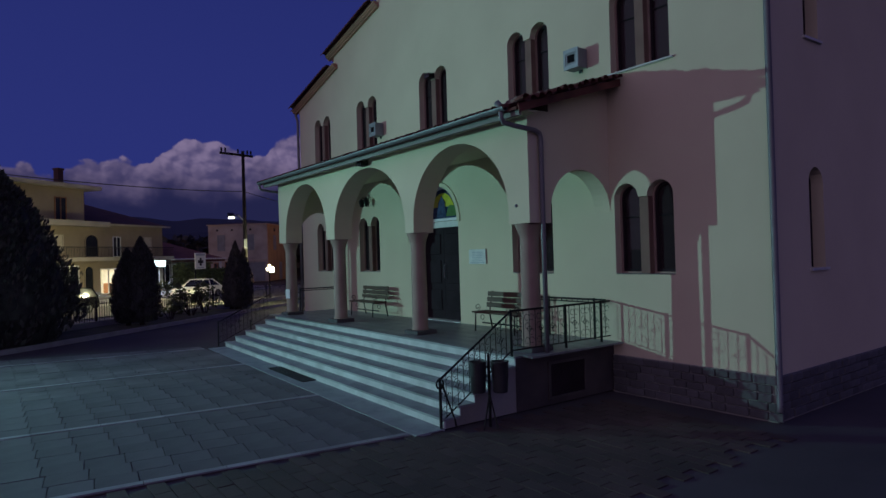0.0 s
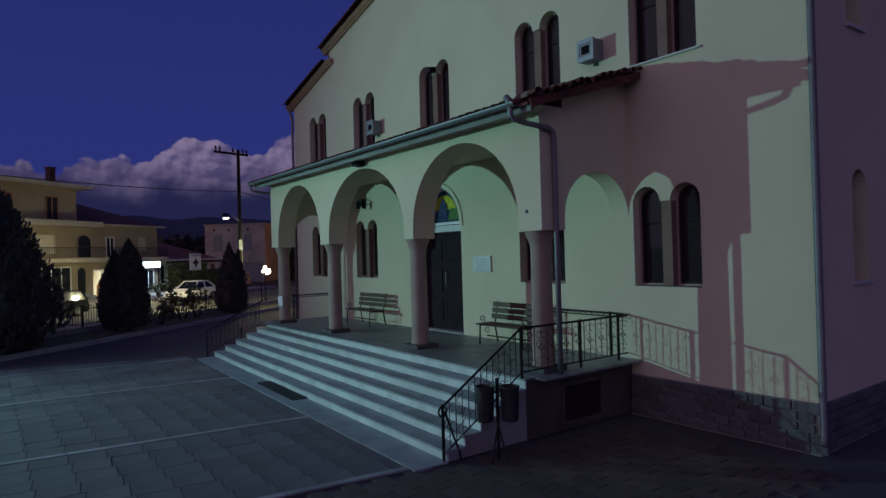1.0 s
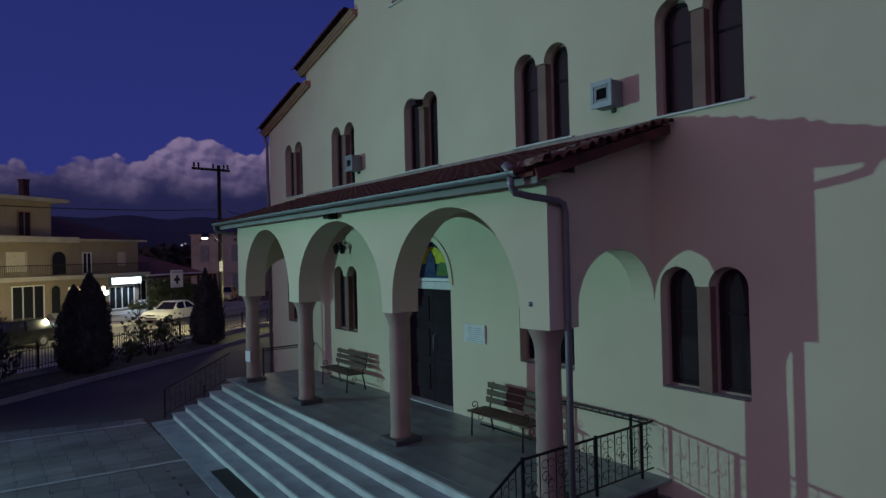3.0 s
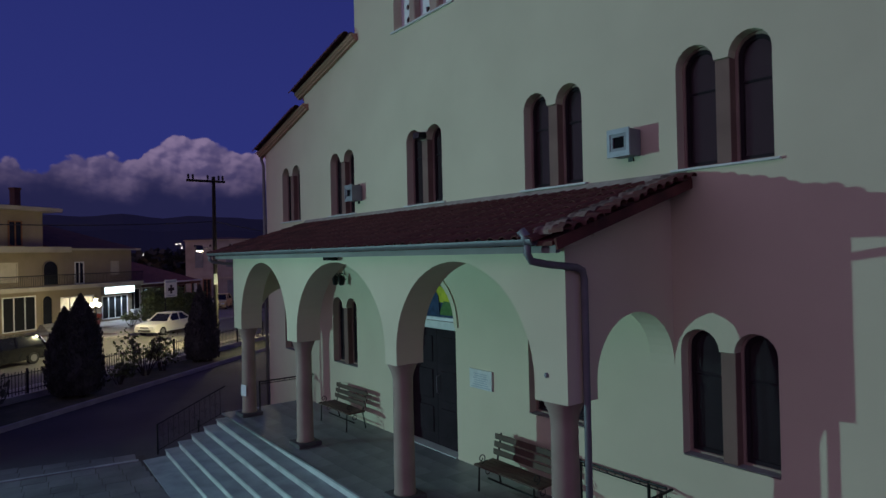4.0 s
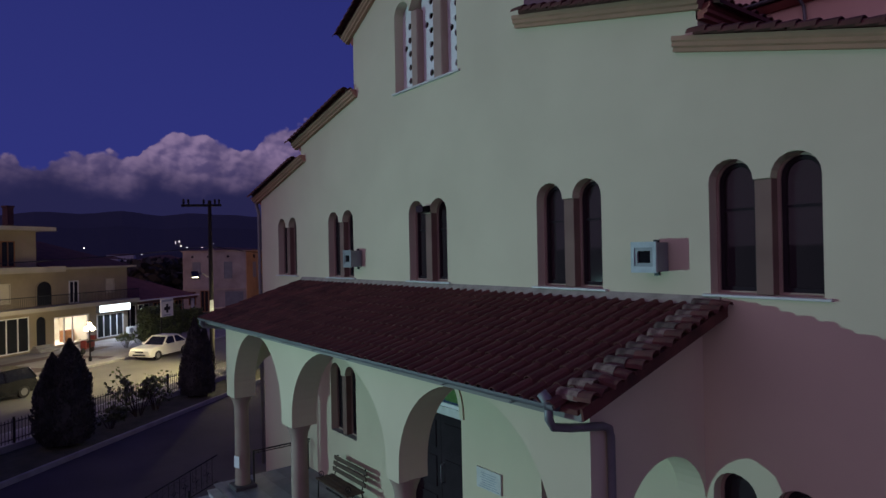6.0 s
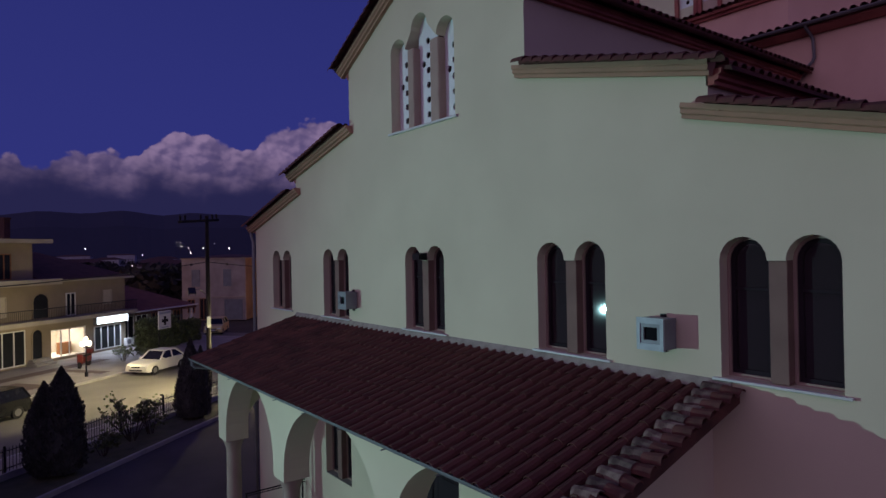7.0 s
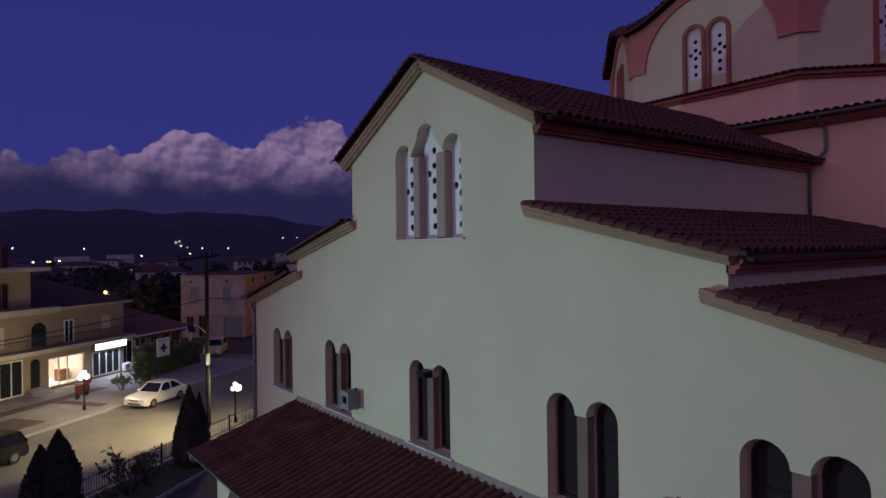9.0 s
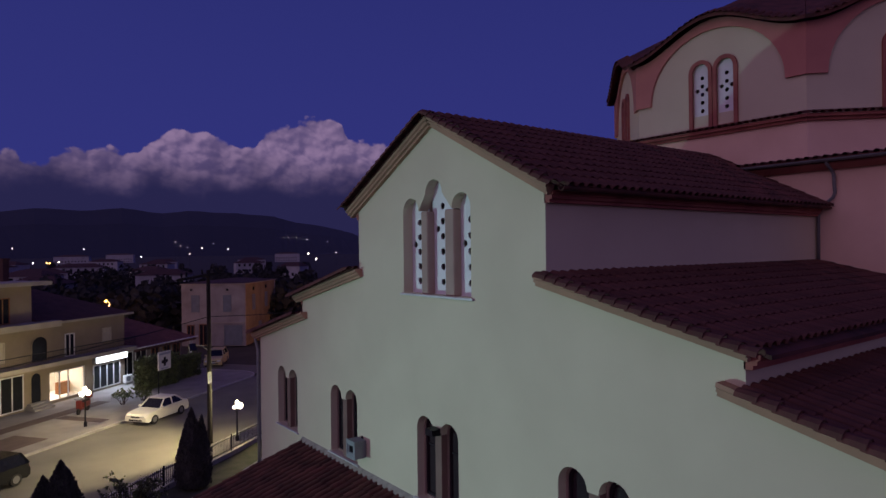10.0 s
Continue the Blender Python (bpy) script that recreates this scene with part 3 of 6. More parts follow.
octagon(6.17, 13.0, 14.22, SALMON, "drum_base")
octagon(6.36, 14.22, 14.30, REDTRIM, "drum_ledge")
octagon(6.26, 14.14, 14.22, REDTRIM, "drum_ledge_moulding")
deck("crossing_roof", [(-14.55, 9.20, 13.06), (-1.35, 9.20, 13.06), (-1.35, 23.3, 13.06), (-14.55, 23.3, 13.06)], TILE, 0.12)
b = bmesh.new()
prism(b, [(0, 0), (0.28, 0), (0.28, -0.08), (0.12, -0.2), (0, -0.2)], (-14.2, 9.52, 12.99), (-1.7, 9.52, 12.99))
part("eaves_moulding", b, REDTRIM, church)
for k in range(8):
    a = -90 + 45 * k
    m = Matrix.Translation(CD) @ pose(0, 0, 0, 0, 0, a + 90) @ Matrix.Translation((0, -6.05, 0))
    hw = 6.05 * math.tan(math.pi / 8)
    wins = [arch_hole(c - 0.25, c + 0.25, 14.50, 16.05, 0.25, 10) for c in (-0.37, 0.37)]
    wave = lambda w, lift: [(w * (1 - i / 10), 16.70 + lift + 0.40 * (1 + math.cos(math.pi * (1 - i / 10)))) for i in range(21)]
    top = wave(hw, -0.04)[::-1]
    f = part("drum_wall", slab([(-hw, 14.22), (hw, 14.22)] + top[::-1], wins, 0.3), PLASTER, church, m=m)
    red = [(-hw - 0.03, 15.36), (-2.02, 15.36)] + arc(0, 15.36, 2.02, 1.86, 180, 0, 20) + [(2.02, 15.36), (hw + 0.03, 15.36)] + wave(hw + 0.03, 0.0)
    part("spandrel", slab(red, (), 0.10, "xz", -0.08), SPANDREL, f, "salmon red spandrel over the arch")
    for c in (-0.37, 0.37):
        pierced_panel(c - 0.25, c + 0.25, 14.80, 16.30, 0.06, f, 0.062, 0.15, 0.24)
        part("window_apron", boxes((c - 0.25, c + 0.25, 0.03, 0.10, 14.50, 14.797)), PLASTER, f, "plaster infill under the pierced panel")
        h = arch_hole(c - 0.25, c + 0.25, 14.45, 16.05, 0.25, 10)
        oh = arch_hole(c - 0.36, c + 0.36, 14.32, 16.05, 0.36, 10)
        part("window_surround", slab(oh, [h], 0.09, "xz", -0.07 if c < 0 else -0.066), REDTRIM, f, "brick-red window surround")
    # roof segment
    b = bmesh.new()
    low = [b.verts.new((x, -0.35, z + 0.06)) for x, z in wave(hw + 0.14, 0.02)]
    tip = b.verts.new((0, 6.05, 20.5))
    lowb = [b.verts.new((v.co.x, v.co.y, v.co.z - 0.10)) for v in low]
    for i in range(20):
        b.faces.new((low[i], low[i + 1], tip))
        b.faces.new((low[i + 1], low[i], lowb[i], lowb[i + 1]))
    part("roof_segment", b, TILE, f)

# ---- details on the church ----
# gutters and downpipes
def gutter(name, a, b, r, parent, mat=None):
    n = 8
    sec = [(r * math.cos(math.pi + math.pi * i / n), r * math.sin(math.pi + math.pi * i / n)) for i in range(n + 1)]
    sec += [((r - 0.012) * math.cos(2 * math.pi - math.pi * i / n), (r - 0.012) * math.sin(2 * math.pi - math.pi * i / n)) for i in range(n + 1)]
    bm = bmesh.new()
    prism(bm, sec, a, b)
    return part(name, bm, mat or ZINC, parent)


part("fascia", boxes((-13.83, -1.80, -2.62, -2.56, 5.04, 5.18)), CONCRETE, church)
part("soffit", boxes((-13.83, -1.80, -2.57, -2.20, 5.13, 5.16)), PLASTER, church)
g = gutter("gutter", (-13.9, -2.75, 5.20), (-2.0, -2.75, 5.20), 0.07, church)
for x in np.arange(-13.4, -2.2, 1.2):
    part("gutter_bracket", boxes((x, x + 0.025, -2.83, -2.60, 5.122, 5.13)), ZINC, g)
part("downpipe", tube(bmesh.new(), [(-2.10, -2.76, 5.20), (-2.10, -2.76, 5.03), (-2.09, -2.71, 4.95), (-2.05, -2.50, 4.91), (-1.995, -2.06, 4.86), (-1.99, -1.96, 4.82), (-1.99, -1.93, 4.72), (-1.99, -1.93, 3.0), (-1.99, -1.93, DECK)], 0.045, 10), ZINC, church, smooth=True)
part("downpipe", tube(bmesh.new(), [(-13.82, -2.75, 5.18), (-13.82, -2.75, 5.04), (-13.81, -2.70, 4.98), (-13.74, -2.36, 4.92), (-13.70, -2.10, 4.90), (-13.69, -2.0, 4.82), (-13.69, -1.95, 4.70), (-13.69, -1.93, DECK)], 0.04, 8), ZINC, church, smooth=True)
part("downpipe_outlet", tube(bmesh.new(), [(-2.16, -2.80, 5.30), (-2.10, -2.77, 5.22), (-2.10, -2.76, 5.14)], [0.055, 0.06, 0.05], 10), ZINC, church, smooth=True)
part("downpipe", tube(bmesh.new(), [(1.30, -0.05, 8.42), (1.30, -0.05, 8.27), (1.13, -0.06, 8.05), (1.13, -0.06, 4.0), (1.13, -0.06, 0.25), (1.16, -0.14, 0.12)], 0.05, 10), ZINC, church, smooth=True)
part("downpipe", tube(bmesh.new(), [(-17.05, -0.05, 8.40), (-17.05, -0.05, 8.28), (-16.88, -0.05, 8.05), (-16.88, -0.05, 0.2)], 0.05, 8), ZINC, church, smooth=True)
part("downpipe", tube(bmesh.new(), [(-4.72, 9.13, 13.0), (-4.72, 9.20, 12.90), (-4.70, 9.40, 12.78), (-4.66, 9.43, 12.66), (-4.64, 9.43, 12.22), (-4.68, 9.43, 12.12), (-4.94, 9.43, 11.90), (-4.99, 9.43, 11.82), (-5.01, 9.43, 11.70), (-5.02, 9.43, 10.62)], 0.04, 10), ZINC, church, smooth=True)
gutter("gutter", (NR + 0.34, -0.02, 11.90), (NR + 0.34, 9.3, 11.90), 0.065, church, TILE)
gutter("gutter", (-14.5, 9.13, 13.02), (-1.4, 9.13, 13.02), 0.07, church)

# fanlight glass in coloured fields
BLUEGLASS = material("blue_stained_glass", (0.05, 0.08, 0.16), 0.15, vary=0.4, scale=8, bump=0.02)
YELLOWGLASS = material("yellow_stained_glass", (0.62, 0.60, 0.05), 0.2, vary=0.3, scale=9, bump=0.02)
GREENGLASS = material("green_stained_glass", (0.10, 0.22, 0.07), 0.2, vary=0.4, scale=9, bump=0.02)
fan = inner(half, 0.06)
part("fanlight_glass", slab(fan, (), 0.01, "xz", 0.235), BLUEGLASS, door, "dark blue stained fanlight")
part("glass_field", slab([(-8.45, 4.02), (-7.42, 4.02)] + arc(-7.93, 3.80, 0.55, 0.60, 22, 158, 12), (), 0.006, "xz", 0.226), YELLOWGLASS, door, "yellow stained glass")
part("glass_field", slab([(-7.80, 3.75), (-7.15, 3.75), (-7.22, 4.02), (-7.62, 4.05)], (), 0.006, "xz", 0.217), GREENGLASS, door, "green stained glass")
part("glass_field", slab([(-8.2, 3.74), (-7.75, 3.74), (-7.80, 4.15), (-7.95, 4.32), (-8.1, 4.15)], (), 0.006, "xz", 0.208), BLUEGLASS, door, "dark blue stained glass")
part("reveal_arch", slab(arc(-7.93, 3.63, 1.06, 1.06, 0, 180, 20) + [(-8.99, 3.57), (-8.9, 3.57)] + arc(-7.93, 3.63, 0.95, 0.95, 180, 0, 20) + [(-6.96, 3.57), (-6.87, 3.57)], (), 0.05, "xz", -0.03), PLASTER, door, "raised plaster arch band")
part("door_handle", tube(bmesh.new(), [(-7.86, 0.24, 2.05), (-7.86, 0.17, 2.08), (-7.86, 0.17, 2.42), (-7.86, 0.24, 2.45)], 0.014), ZINC, door)
part("threshold", boxes((-8.9, -7.0, -0.02, 0.44, 0.90, 0.935)), MARBLE, door)

# plinth of rough stone along the facade and the side
part("plinth_core", boxes((-2.04, 1.06, -0.07, -0.003, -0.08, 0.655), (1.053, 1.10, -0.07, 27.0, -0.08, 0.64)), CONCRETE, church)
part("crawl_hole", slab([(-1.86, 0.04), (-0.84, 0.04), (-0.84, 0.74), (-1.86, 0.74)], [[(-1.80, 0.10), (-0.90, 0.10), (-0.90, 0.68), (-1.80, 0.68)]], 0.05, "yz", -2.035), PLATFORMMAT, church)
part("crawl_hole_cover", boxes((-2.066, -2.058, -1.80, -0.90, 0.10, 0.68)), DARKWOOD, church, "black iron hatch in the platform side")

# marble plaque with two columns of writing
plaque = single("marble_plaque", boxes((-6.50, -5.85, -0.04, -0.002, 2.45, 2.82), bevel=0.005), SILLMARBLE, "white marble plaque with small lettering beside the door", "plaque")
INK = material("blue_grey_lettering", (0.36, 0.40, 0.45), 0.8, vary=0.1, bump=0)
rng = random.Random(4)
for i in range(7):
    w = rng.uniform(0.34, 0.56)
    part("writing_bar", boxes((-6.17 - w / 2, -6.17 + w / 2, -0.044, -0.041, 2.735 - 0.042 * i, 2.748 - 0.042 * i)), INK, plaque)


# box loudspeakers on the wall
SPEAKER = material("grey_painted_metal", (0.24, 0.25, 0.27), 0.6, metal=0.2, vary=0.2, scale=5, bump=0.05)
MOUTHSHADE = material("horn_mouth_shade", (0.010, 0.010, 0.013), 0.95, vary=0.2, bump=0, specular=0.1)
PALEMETAL = material("pale_grey_metal", (0.37, 0.40, 0.43), 0.55, metal=0.1, vary=0.25, scale=6, bump=0.05)
def wall_box(x, z, w, h, d, face):
    t = thing("wall_loudspeaker", "grey box loudspeaker with a dark square mouth on the wall", "loudspeaker", Matrix.Translation((x, 0, z)), "wall loudspeakers")
    mouth = [(-w * 0.27, -h * 0.20), (w * 0.27, -h * 0.20), (w * 0.27, h * 0.22), (-w * 0.27, h * 0.22)]
    part("casing", slab([(-w / 2, -h / 2), (w / 2, -h / 2), (w / 2, h / 2), (-w / 2, h / 2)], [mouth], d - 0.02, "xz", -d), SPEAKER, t)
    # black plate just behind the opening stands for the horn's unlit depth
    part("mouth", slab(inner(mouth, -0.01), (), 0.02, "xz", -d + 0.025), MOUTHSHADE, t, "black plate for the shade inside the horn mouth")
    part("bracket", boxes((-0.04, 0.04, -0.02, 0, -h / 2 - 0.06, h / 2 + 0.04)), IRON, t)
    part("rim", slab([(-w / 2 - 0.012, -h / 2 - 0.012), (w / 2 + 0.012, -h / 2 - 0.012), (w / 2 + 0.012, h / 2 + 0.012), (-w / 2 - 0.012, h / 2 + 0.012)], [inner(mouth, -0.045)], 0.03, "xz", -d - 0.012), face, t, "metal rim")


wall_box(-2.68, 6.60, 0.36, 0.38, 0.30, PALEMETAL)
wall_box(-10.72, 6.60, 0.36, 0.38, 0.30, SPEAKER)


def flood(x, y, z, label):
    t = thing("floodlight", label, "floodlight", Matrix.Translation((x, y, z)), "small floodlights")
    b = bmesh.new()
    prism(b, [(-0.09, -0.07), (0.07, -0.05), (0.07, 0.05), (-0.09, 0.07)], (-0.12, 0, 0), (0.12, 0, 0))
    part("housing", b, IRON, t)
    part("bracket", tube(bmesh.new(), [(-0.13, -0.01, 0), (-0.13, 0.09, -0.03), (0.13, 0.09, -0.03), (0.13, -0.01, 0)], 0.012, 6), IRON, t)
    part("glass_front", boxes((-0.11, 0.11, -0.095, -0.088, -0.062, 0.062)), PANE, t)


flood(-7.80, -2.32, 5.04, "small dark floodlight over the middle arch")
flood(-7.92, -0.10, 7.58, "small dark floodlight between the middle window lights")
# wall lantern with two arms
ln = thing("wall_lantern", "black iron double lantern on a scrolled bracket", "lantern", Matrix.Translation((-11.55, 0, 4.52)))
part("bracket", tube(bmesh.new(), [(0, 0, 0.05), (0, -0.14, 0.09), (0, -0.20, 0.02), (0, -0.14, -0.04), (0, -0.02, -0.10)], 0.014, 6), IRON, ln)
for dx in (-0.16, 0.16):
    part("arm", tube(bmesh.new(), [(0, -0.18, 0.02), (dx / 2, -0.20, 0.09), (dx, -0.20, 0.02)], 0.012, 6), IRON, ln)
    lb = part("lantern_body", revolve(bmesh.new(), [(0.03, -0.22), (0.06, -0.20), (0.085, -0.04), (0.10, -0.03), (0.03, 0.04), (0.012, 0.06)], 6, dx, -0.20), IRON, ln)
part("finial", tube(bmesh.new(), [(0, -0.02, 0.05), (0, -0.03, 0.26)], [0.014, 0.004], 6), IRON, ln)
# round knob on the porch wall
single("porch_switch_box", revolve(bmesh.new(), [(0.032, 0), (0.032, 0.015), (0.018, 0.03)], 12), SPEAKER, "small round grey fitting on the porch wall", "fitting", pose(-2.38, -2.201, 3.55, 90, 0, 0))
single("paper_notice", boxes((-0.10, 0.10, -0.006, 0.0, 0, 0.29)), WHITE, "white paper notice taped to a column", "notice", pose(-13.31, -2.098, 1.45, 0, 0, 18))

# ---- railings ----
def scroll(bm, cx, cz, h, put):
    """A lyre of four small rings and a stem between two bars."""
    r = h * 0.082
    for sx, sz in ((-1, 0.30), (1, 0.30), (-1, -0.30), (1, -0.30), (-0.9, 0.08), (0.9, -0.08)):
        pts = [put(cx + sx * r + r * math.cos(a), cz + sz * h + r * math.sin(a)) for a in np.linspace(0, 5.2, 9)]
        tube(bm, pts, 0.0048, 4)
    tube(bm, [put(cx, cz - h * 0.5), put(cx, cz + h * 0.5)], 0.006, 4)
    d = h * 0.09
    for a, b in (((0, -d), (d, 0)), ((d, 0), (0, d)), ((0, d), (-d, 0)), ((-d, 0), (0, -d))):
        tube(bm, [put(cx + a[0], cz + a[1]), put(cx + b[0], cz + b[1])], 0.005, 4)


def railing(name, label, runs, posts, height=0.78, foot=0.10, group="", panels=True):
    """runs: pairs of floor points; posts: floor points with a post."""
    t = thing(name, label, "railing", None, group)
    for a, b in runs:
        a, b = Vector(a), Vector(b)
        up = Vector((0, 0, 1))
        L = (b - a).length
        part("handrail", tube(bmesh.new(), [a + up * height, b + up * height], 0.019, 8), IRON, t)
        part("bottom_rail", tube(bmesh.new(), [a + up * foot, b + up * foot], 0.012, 6), IRON, t)
        n = max(2, round(L / 0.145))
        for i in range(1, n):
            p = a.lerp(b, i / n)
            if not panels or i % 2 == 0:
                part("baluster", tube(bmesh.new(), [p + up * foot, p + up * height], 0.008, 6), IRON, t)
            else:
                dirn = (b - a).normalized()
                bm = bmesh.new()
                mid = p + up * ((foot + height) / 2)
                scroll(bm, 0, 0, height - foot, lambda u, v: mid + dirn * u + up * v)
                part("scroll_panel", bm, IRON, t)
    for p in posts:
        p = Vector(p)
        part("post", tube(bmesh.new(), [p, p + Vector((0, 0, height + 0.03))], 0.024, 8), IRON, t)
    return t


RX = -2.12
rr = railing("stair_railing", "black wrought-iron railing with scrolls beside the stairs", [((RX, -4.20, YARD), (RX, -2.66, DECK)), ((RX, -2.66, DECK), (RX, -0.03, DECK))], [(RX, -4.20, YARD), (RX, -2.66, DECK - 0.002), (RX, -1.3, DECK - 0.002), (RX, -0.30, DECK - 0.002)], group="stair railings")
part("end_scroll", tube(bmesh.new(), [(RX, -4.20 - 0.07 * math.sin(a), YARD + 0.71 + 0.07 * math.cos(a)) for a in np.linspace(0, 5.6, 14)], 0.016, 6), IRON, rr)
part("brace", tube(bmesh.new(), [(RX, -4.16, YARD + 0.70), (RX + 0.04, -3.95, YARD + 0.10), (RX + 0.04, -3.93, YARD)], 0.016, 6), IRON, rr)
railing("wall_railing", "black iron handrail along the porch wall", [((-4.2, -0.10, DECK), (RX - 0.04, -0.10, DECK))], [(-2.45, -0.10, DECK), (-3.7, -0.10, DECK)], height=0.80, foot=0.74, panels=False)
railing("stair_railing", "black wrought-iron railing at the flared stair end", [((-14.75, -3.90, YARD), (-14.20, -2.30, DECK - 0.1))], [(-14.75, -3.90, YARD), (-14.42, -2.95, YARD)], group="stair railings")
railing("porch_railing", "black iron handrail closing the porch end", [((-13.50, -1.62, DECK), (-13.50, -0.03, DECK))], [(-13.50, -1.60, DECK), (-13.5, -0.1, DECK)], height=0.80, foot=0.74, panels=False)

# ---- benches ----
def bench(x, y):
    t = thing("bench", "brown slatted bench with black iron ends against the porch wall", "bench", Matrix.Translation((x, y, DECK)), "porch benches")
    for z, yy in ((0.52, -0.03), (0.65, -0.005), (0.78, 0.02)):
        part("back_slat", boxes((-0.78, 0.78, yy + 0.06, yy + 0.09, z, z + 0.105), bevel=0.008), BENCHWOOD, t)
    for k in range(4):
        part("seat_slat", boxes((-0.78, 0.78, -0.43 + 0.118 * k, -0.325 + 0.118 * k, 0.415, 0.45), bevel=0.008), BENCHWOOD, t)
    part("stretcher", boxes((-0.66, 0.66, -0.22, -0.19, 0.16, 0.19), bevel=0.005), IRON, t)
    for sx in (-0.66, 0.66):
        e = part("bench_end", tube(bmesh.new(), [(sx, -0.42, 0.0), (sx, -0.40, 0.41), (sx, 0.02, 0.40), (sx, 0.13, 0.90)], 0.018, 6), IRON, t, "black iron bench end")
        part("rear_leg", tube(bmesh.new(), [(sx, 0.02, 0.40), (sx, 0.10, 0.0)], 0.018, 6), IRON, e)
        part("arm_scroll", tube(bmesh.new(), [(sx, -0.34 + (0.075 - 0.009 * a) * math.cos(a), 0.545 + (0.075 - 0.009 * a) * math.sin(a)) for a in np.linspace(-1.5, 6.5, 20)], 0.009, 5), IRON, e)
        part("foot_scroll", tube(bmesh.new(), [(sx, -0.2 + 0.055 * math.cos(a), 0.30 + 0.055 * math.sin(a)) for a in np.linspace(0, 6.2, 14)], 0.007, 5), IRON, e)
    return t


bench(-4.75, -0.36)
bench(-10.85, -0.36)

# ---- bins and mat ----
bins = thing("litter_bins", "pair of dark metal litter bins on a forked post", "litter bin", pose(-1.70, -3.54, -0.05, 0, 0, 50))
BINMAT = material("dark_grey_bin_metal", (0.05, 0.05, 0.055), 0.45, metal=0.5, vary=0.3, scale=6, bump=0.05)
for sx in (-0.175, 0.175):
    b = revolve(bmesh.new(), [(0.110, 0.56), (0.118, 0.58), (0.136, 1.02), (0.142, 1.03), (0.142, 1.05), (0.130, 1.05), (0.127, 1.02), (0.105, 0.62)], 20, sx, 0)
    bn = part("bin", b, BINMAT, bins, smooth=False)
    part("bin_band", revolve(bmesh.new(), [(0.126, 0.80), (0.132, 0.80), (0.134, 0.84), (0.128, 0.84)], 20, sx, 0), BINMAT, bn)
part("post", tube(bmesh.new(), [(0, 0.06, 0.0), (0, 0.06, 1.15)], 0.024, 8), IRON, bins)
part("cross_bar", tube(bmesh.new(), [(-0.2, 0.05, 0.95), (0.2, 0.05, 0.95)], 0.014, 6), IRON, bins)
part("brace", tube(bmesh.new(), [(0, 0.06, 0.52), (-0.10, -0.16, 0.0)], 0.014, 6), IRON, bins)
part("brace", tube(bmesh.new(), [(0, 0.06, 0.52), (0.12, -0.14, 0.0)], 0.014, 6), IRON, bins)
RUBBER = material("black_rubber", (0.014, 0.014, 0.015), 0.8, vary=0.3, scale=6, fine=120, bump=0.4)
single("door_mat", boxes((-1.15, 1.15, -0.23, 0.23, 0.0, 0.016), bevel=0.005), RUBBER, "black rubber mat lying before the lowest step", "mat", pose(-8.32, -4.06, YARD + 0.013, 0, 0, -2))

# ---- street ----
HOUSEWALL = material("ochre_house_plaster", (0.31, 0.25, 0.175), 0.9, vary=0.18, scale=0.5, fine=50, tone=(0.225, 0.185, 0.13))
PALEWALL = material("pale_house_plaster", (0.40, 0.37, 0.34), 0.9, vary=0.3, scale=0.5, fine=30, tone=(0.24, 0.215, 0.195))
SLABEDGE = material("pale_slab_edge", (0.42, 0.38, 0.31), 0.85, vary=0.2, scale=1, fine=40)
WINDARK = material("dark_window_glass", (0.02, 0.022, 0.025), 0.12, vary=0.2, bump=0)
WHITEFRAME = material("white_window_frame", (0.70, 0.70, 0.68), 0.5, vary=0.1, bump=0.02)
SHUTTER = material("beige_roller_shutter", (0.48, 0.43, 0.33), 0.7, vary=0.15, scale=3, fine=30)
ROOFDARK = material("dark_tile_roof", (0.10, 0.045, 0.035), 0.9, vary=0.35, scale=1.5, fine=14, bump=0.5)
ROOFRED = material("red_tile_roof", (0.20, 0.075, 0.05), 0.9, vary=0.35, scale=1.5, fine=14, bump=0.5)
BROWNFRAME = material("orange_brown_timber", (0.30, 0.13, 0.05), 0.6, vary=0.25, scale=2)
OCHREWALL = material("ochre_weathered_plaster", (0.36, 0.25, 0.12), 0.9, vary=0.3, scale=0.6, fine=40, tone=(0.24, 0.16, 0.08))
GREYSHUT = material("grey_painted_shutter", (0.20, 0.23, 0.25), 0.7, vary=0.2, scale=2, fine=30)
SOIL = material("thin_grass_on_soil", (0.100, 0.098, 0.058), 0.95, vary=0.6, scale=1.6, fine=25, bump=0.8, tone=(0.050, 0.062, 0.026))

single("road", slab([(-70, 25.3), (120, 25.3), (120, 34.3), (47.0, 34.3), (47.0, 80), (43.6, 80), (43.6, 34.3), (-70, 34.3)], (), 0.05, "xy", 0.0), ROADMAT, "grey asphalt street under the lamps", "road", STREET, kind="structure")
corner = [(39.8, 34.32)] + arc(41.3, 36.6, 2.28, 2.28, -90, 0, 8) + [(43.58, 44.0)]
single("pavement_far", slab([(-70, 34.32)] + corner + [(43.58, 80.0), (-70, 80.0)], (), 0.12, "xy", 0.12), PAVEMENT, "pale paved forecourt before the shops", "pavement", STREET, kind="structure")
bm = bmesh.new()
edge = [(-70, 34.32)] + corner
for a, b in zip(edge, edge[1:]):
    prism(bm, [(0.0, 0.0), (0.14, 0.0), (0.14, 0.14), (0.0, 0.14)], (a[0], a[1], 0.0), (b[0], b[1], 0.0))
single("kerb_far", bm, KERB, "pale concrete kerb along the forecourt", "kerb", STREET, kind="structure")
DARKPAVE = material("dark_red_paving", (0.13, 0.09, 0.075), 0.85, vary=0.3, scale=1, fine=25)
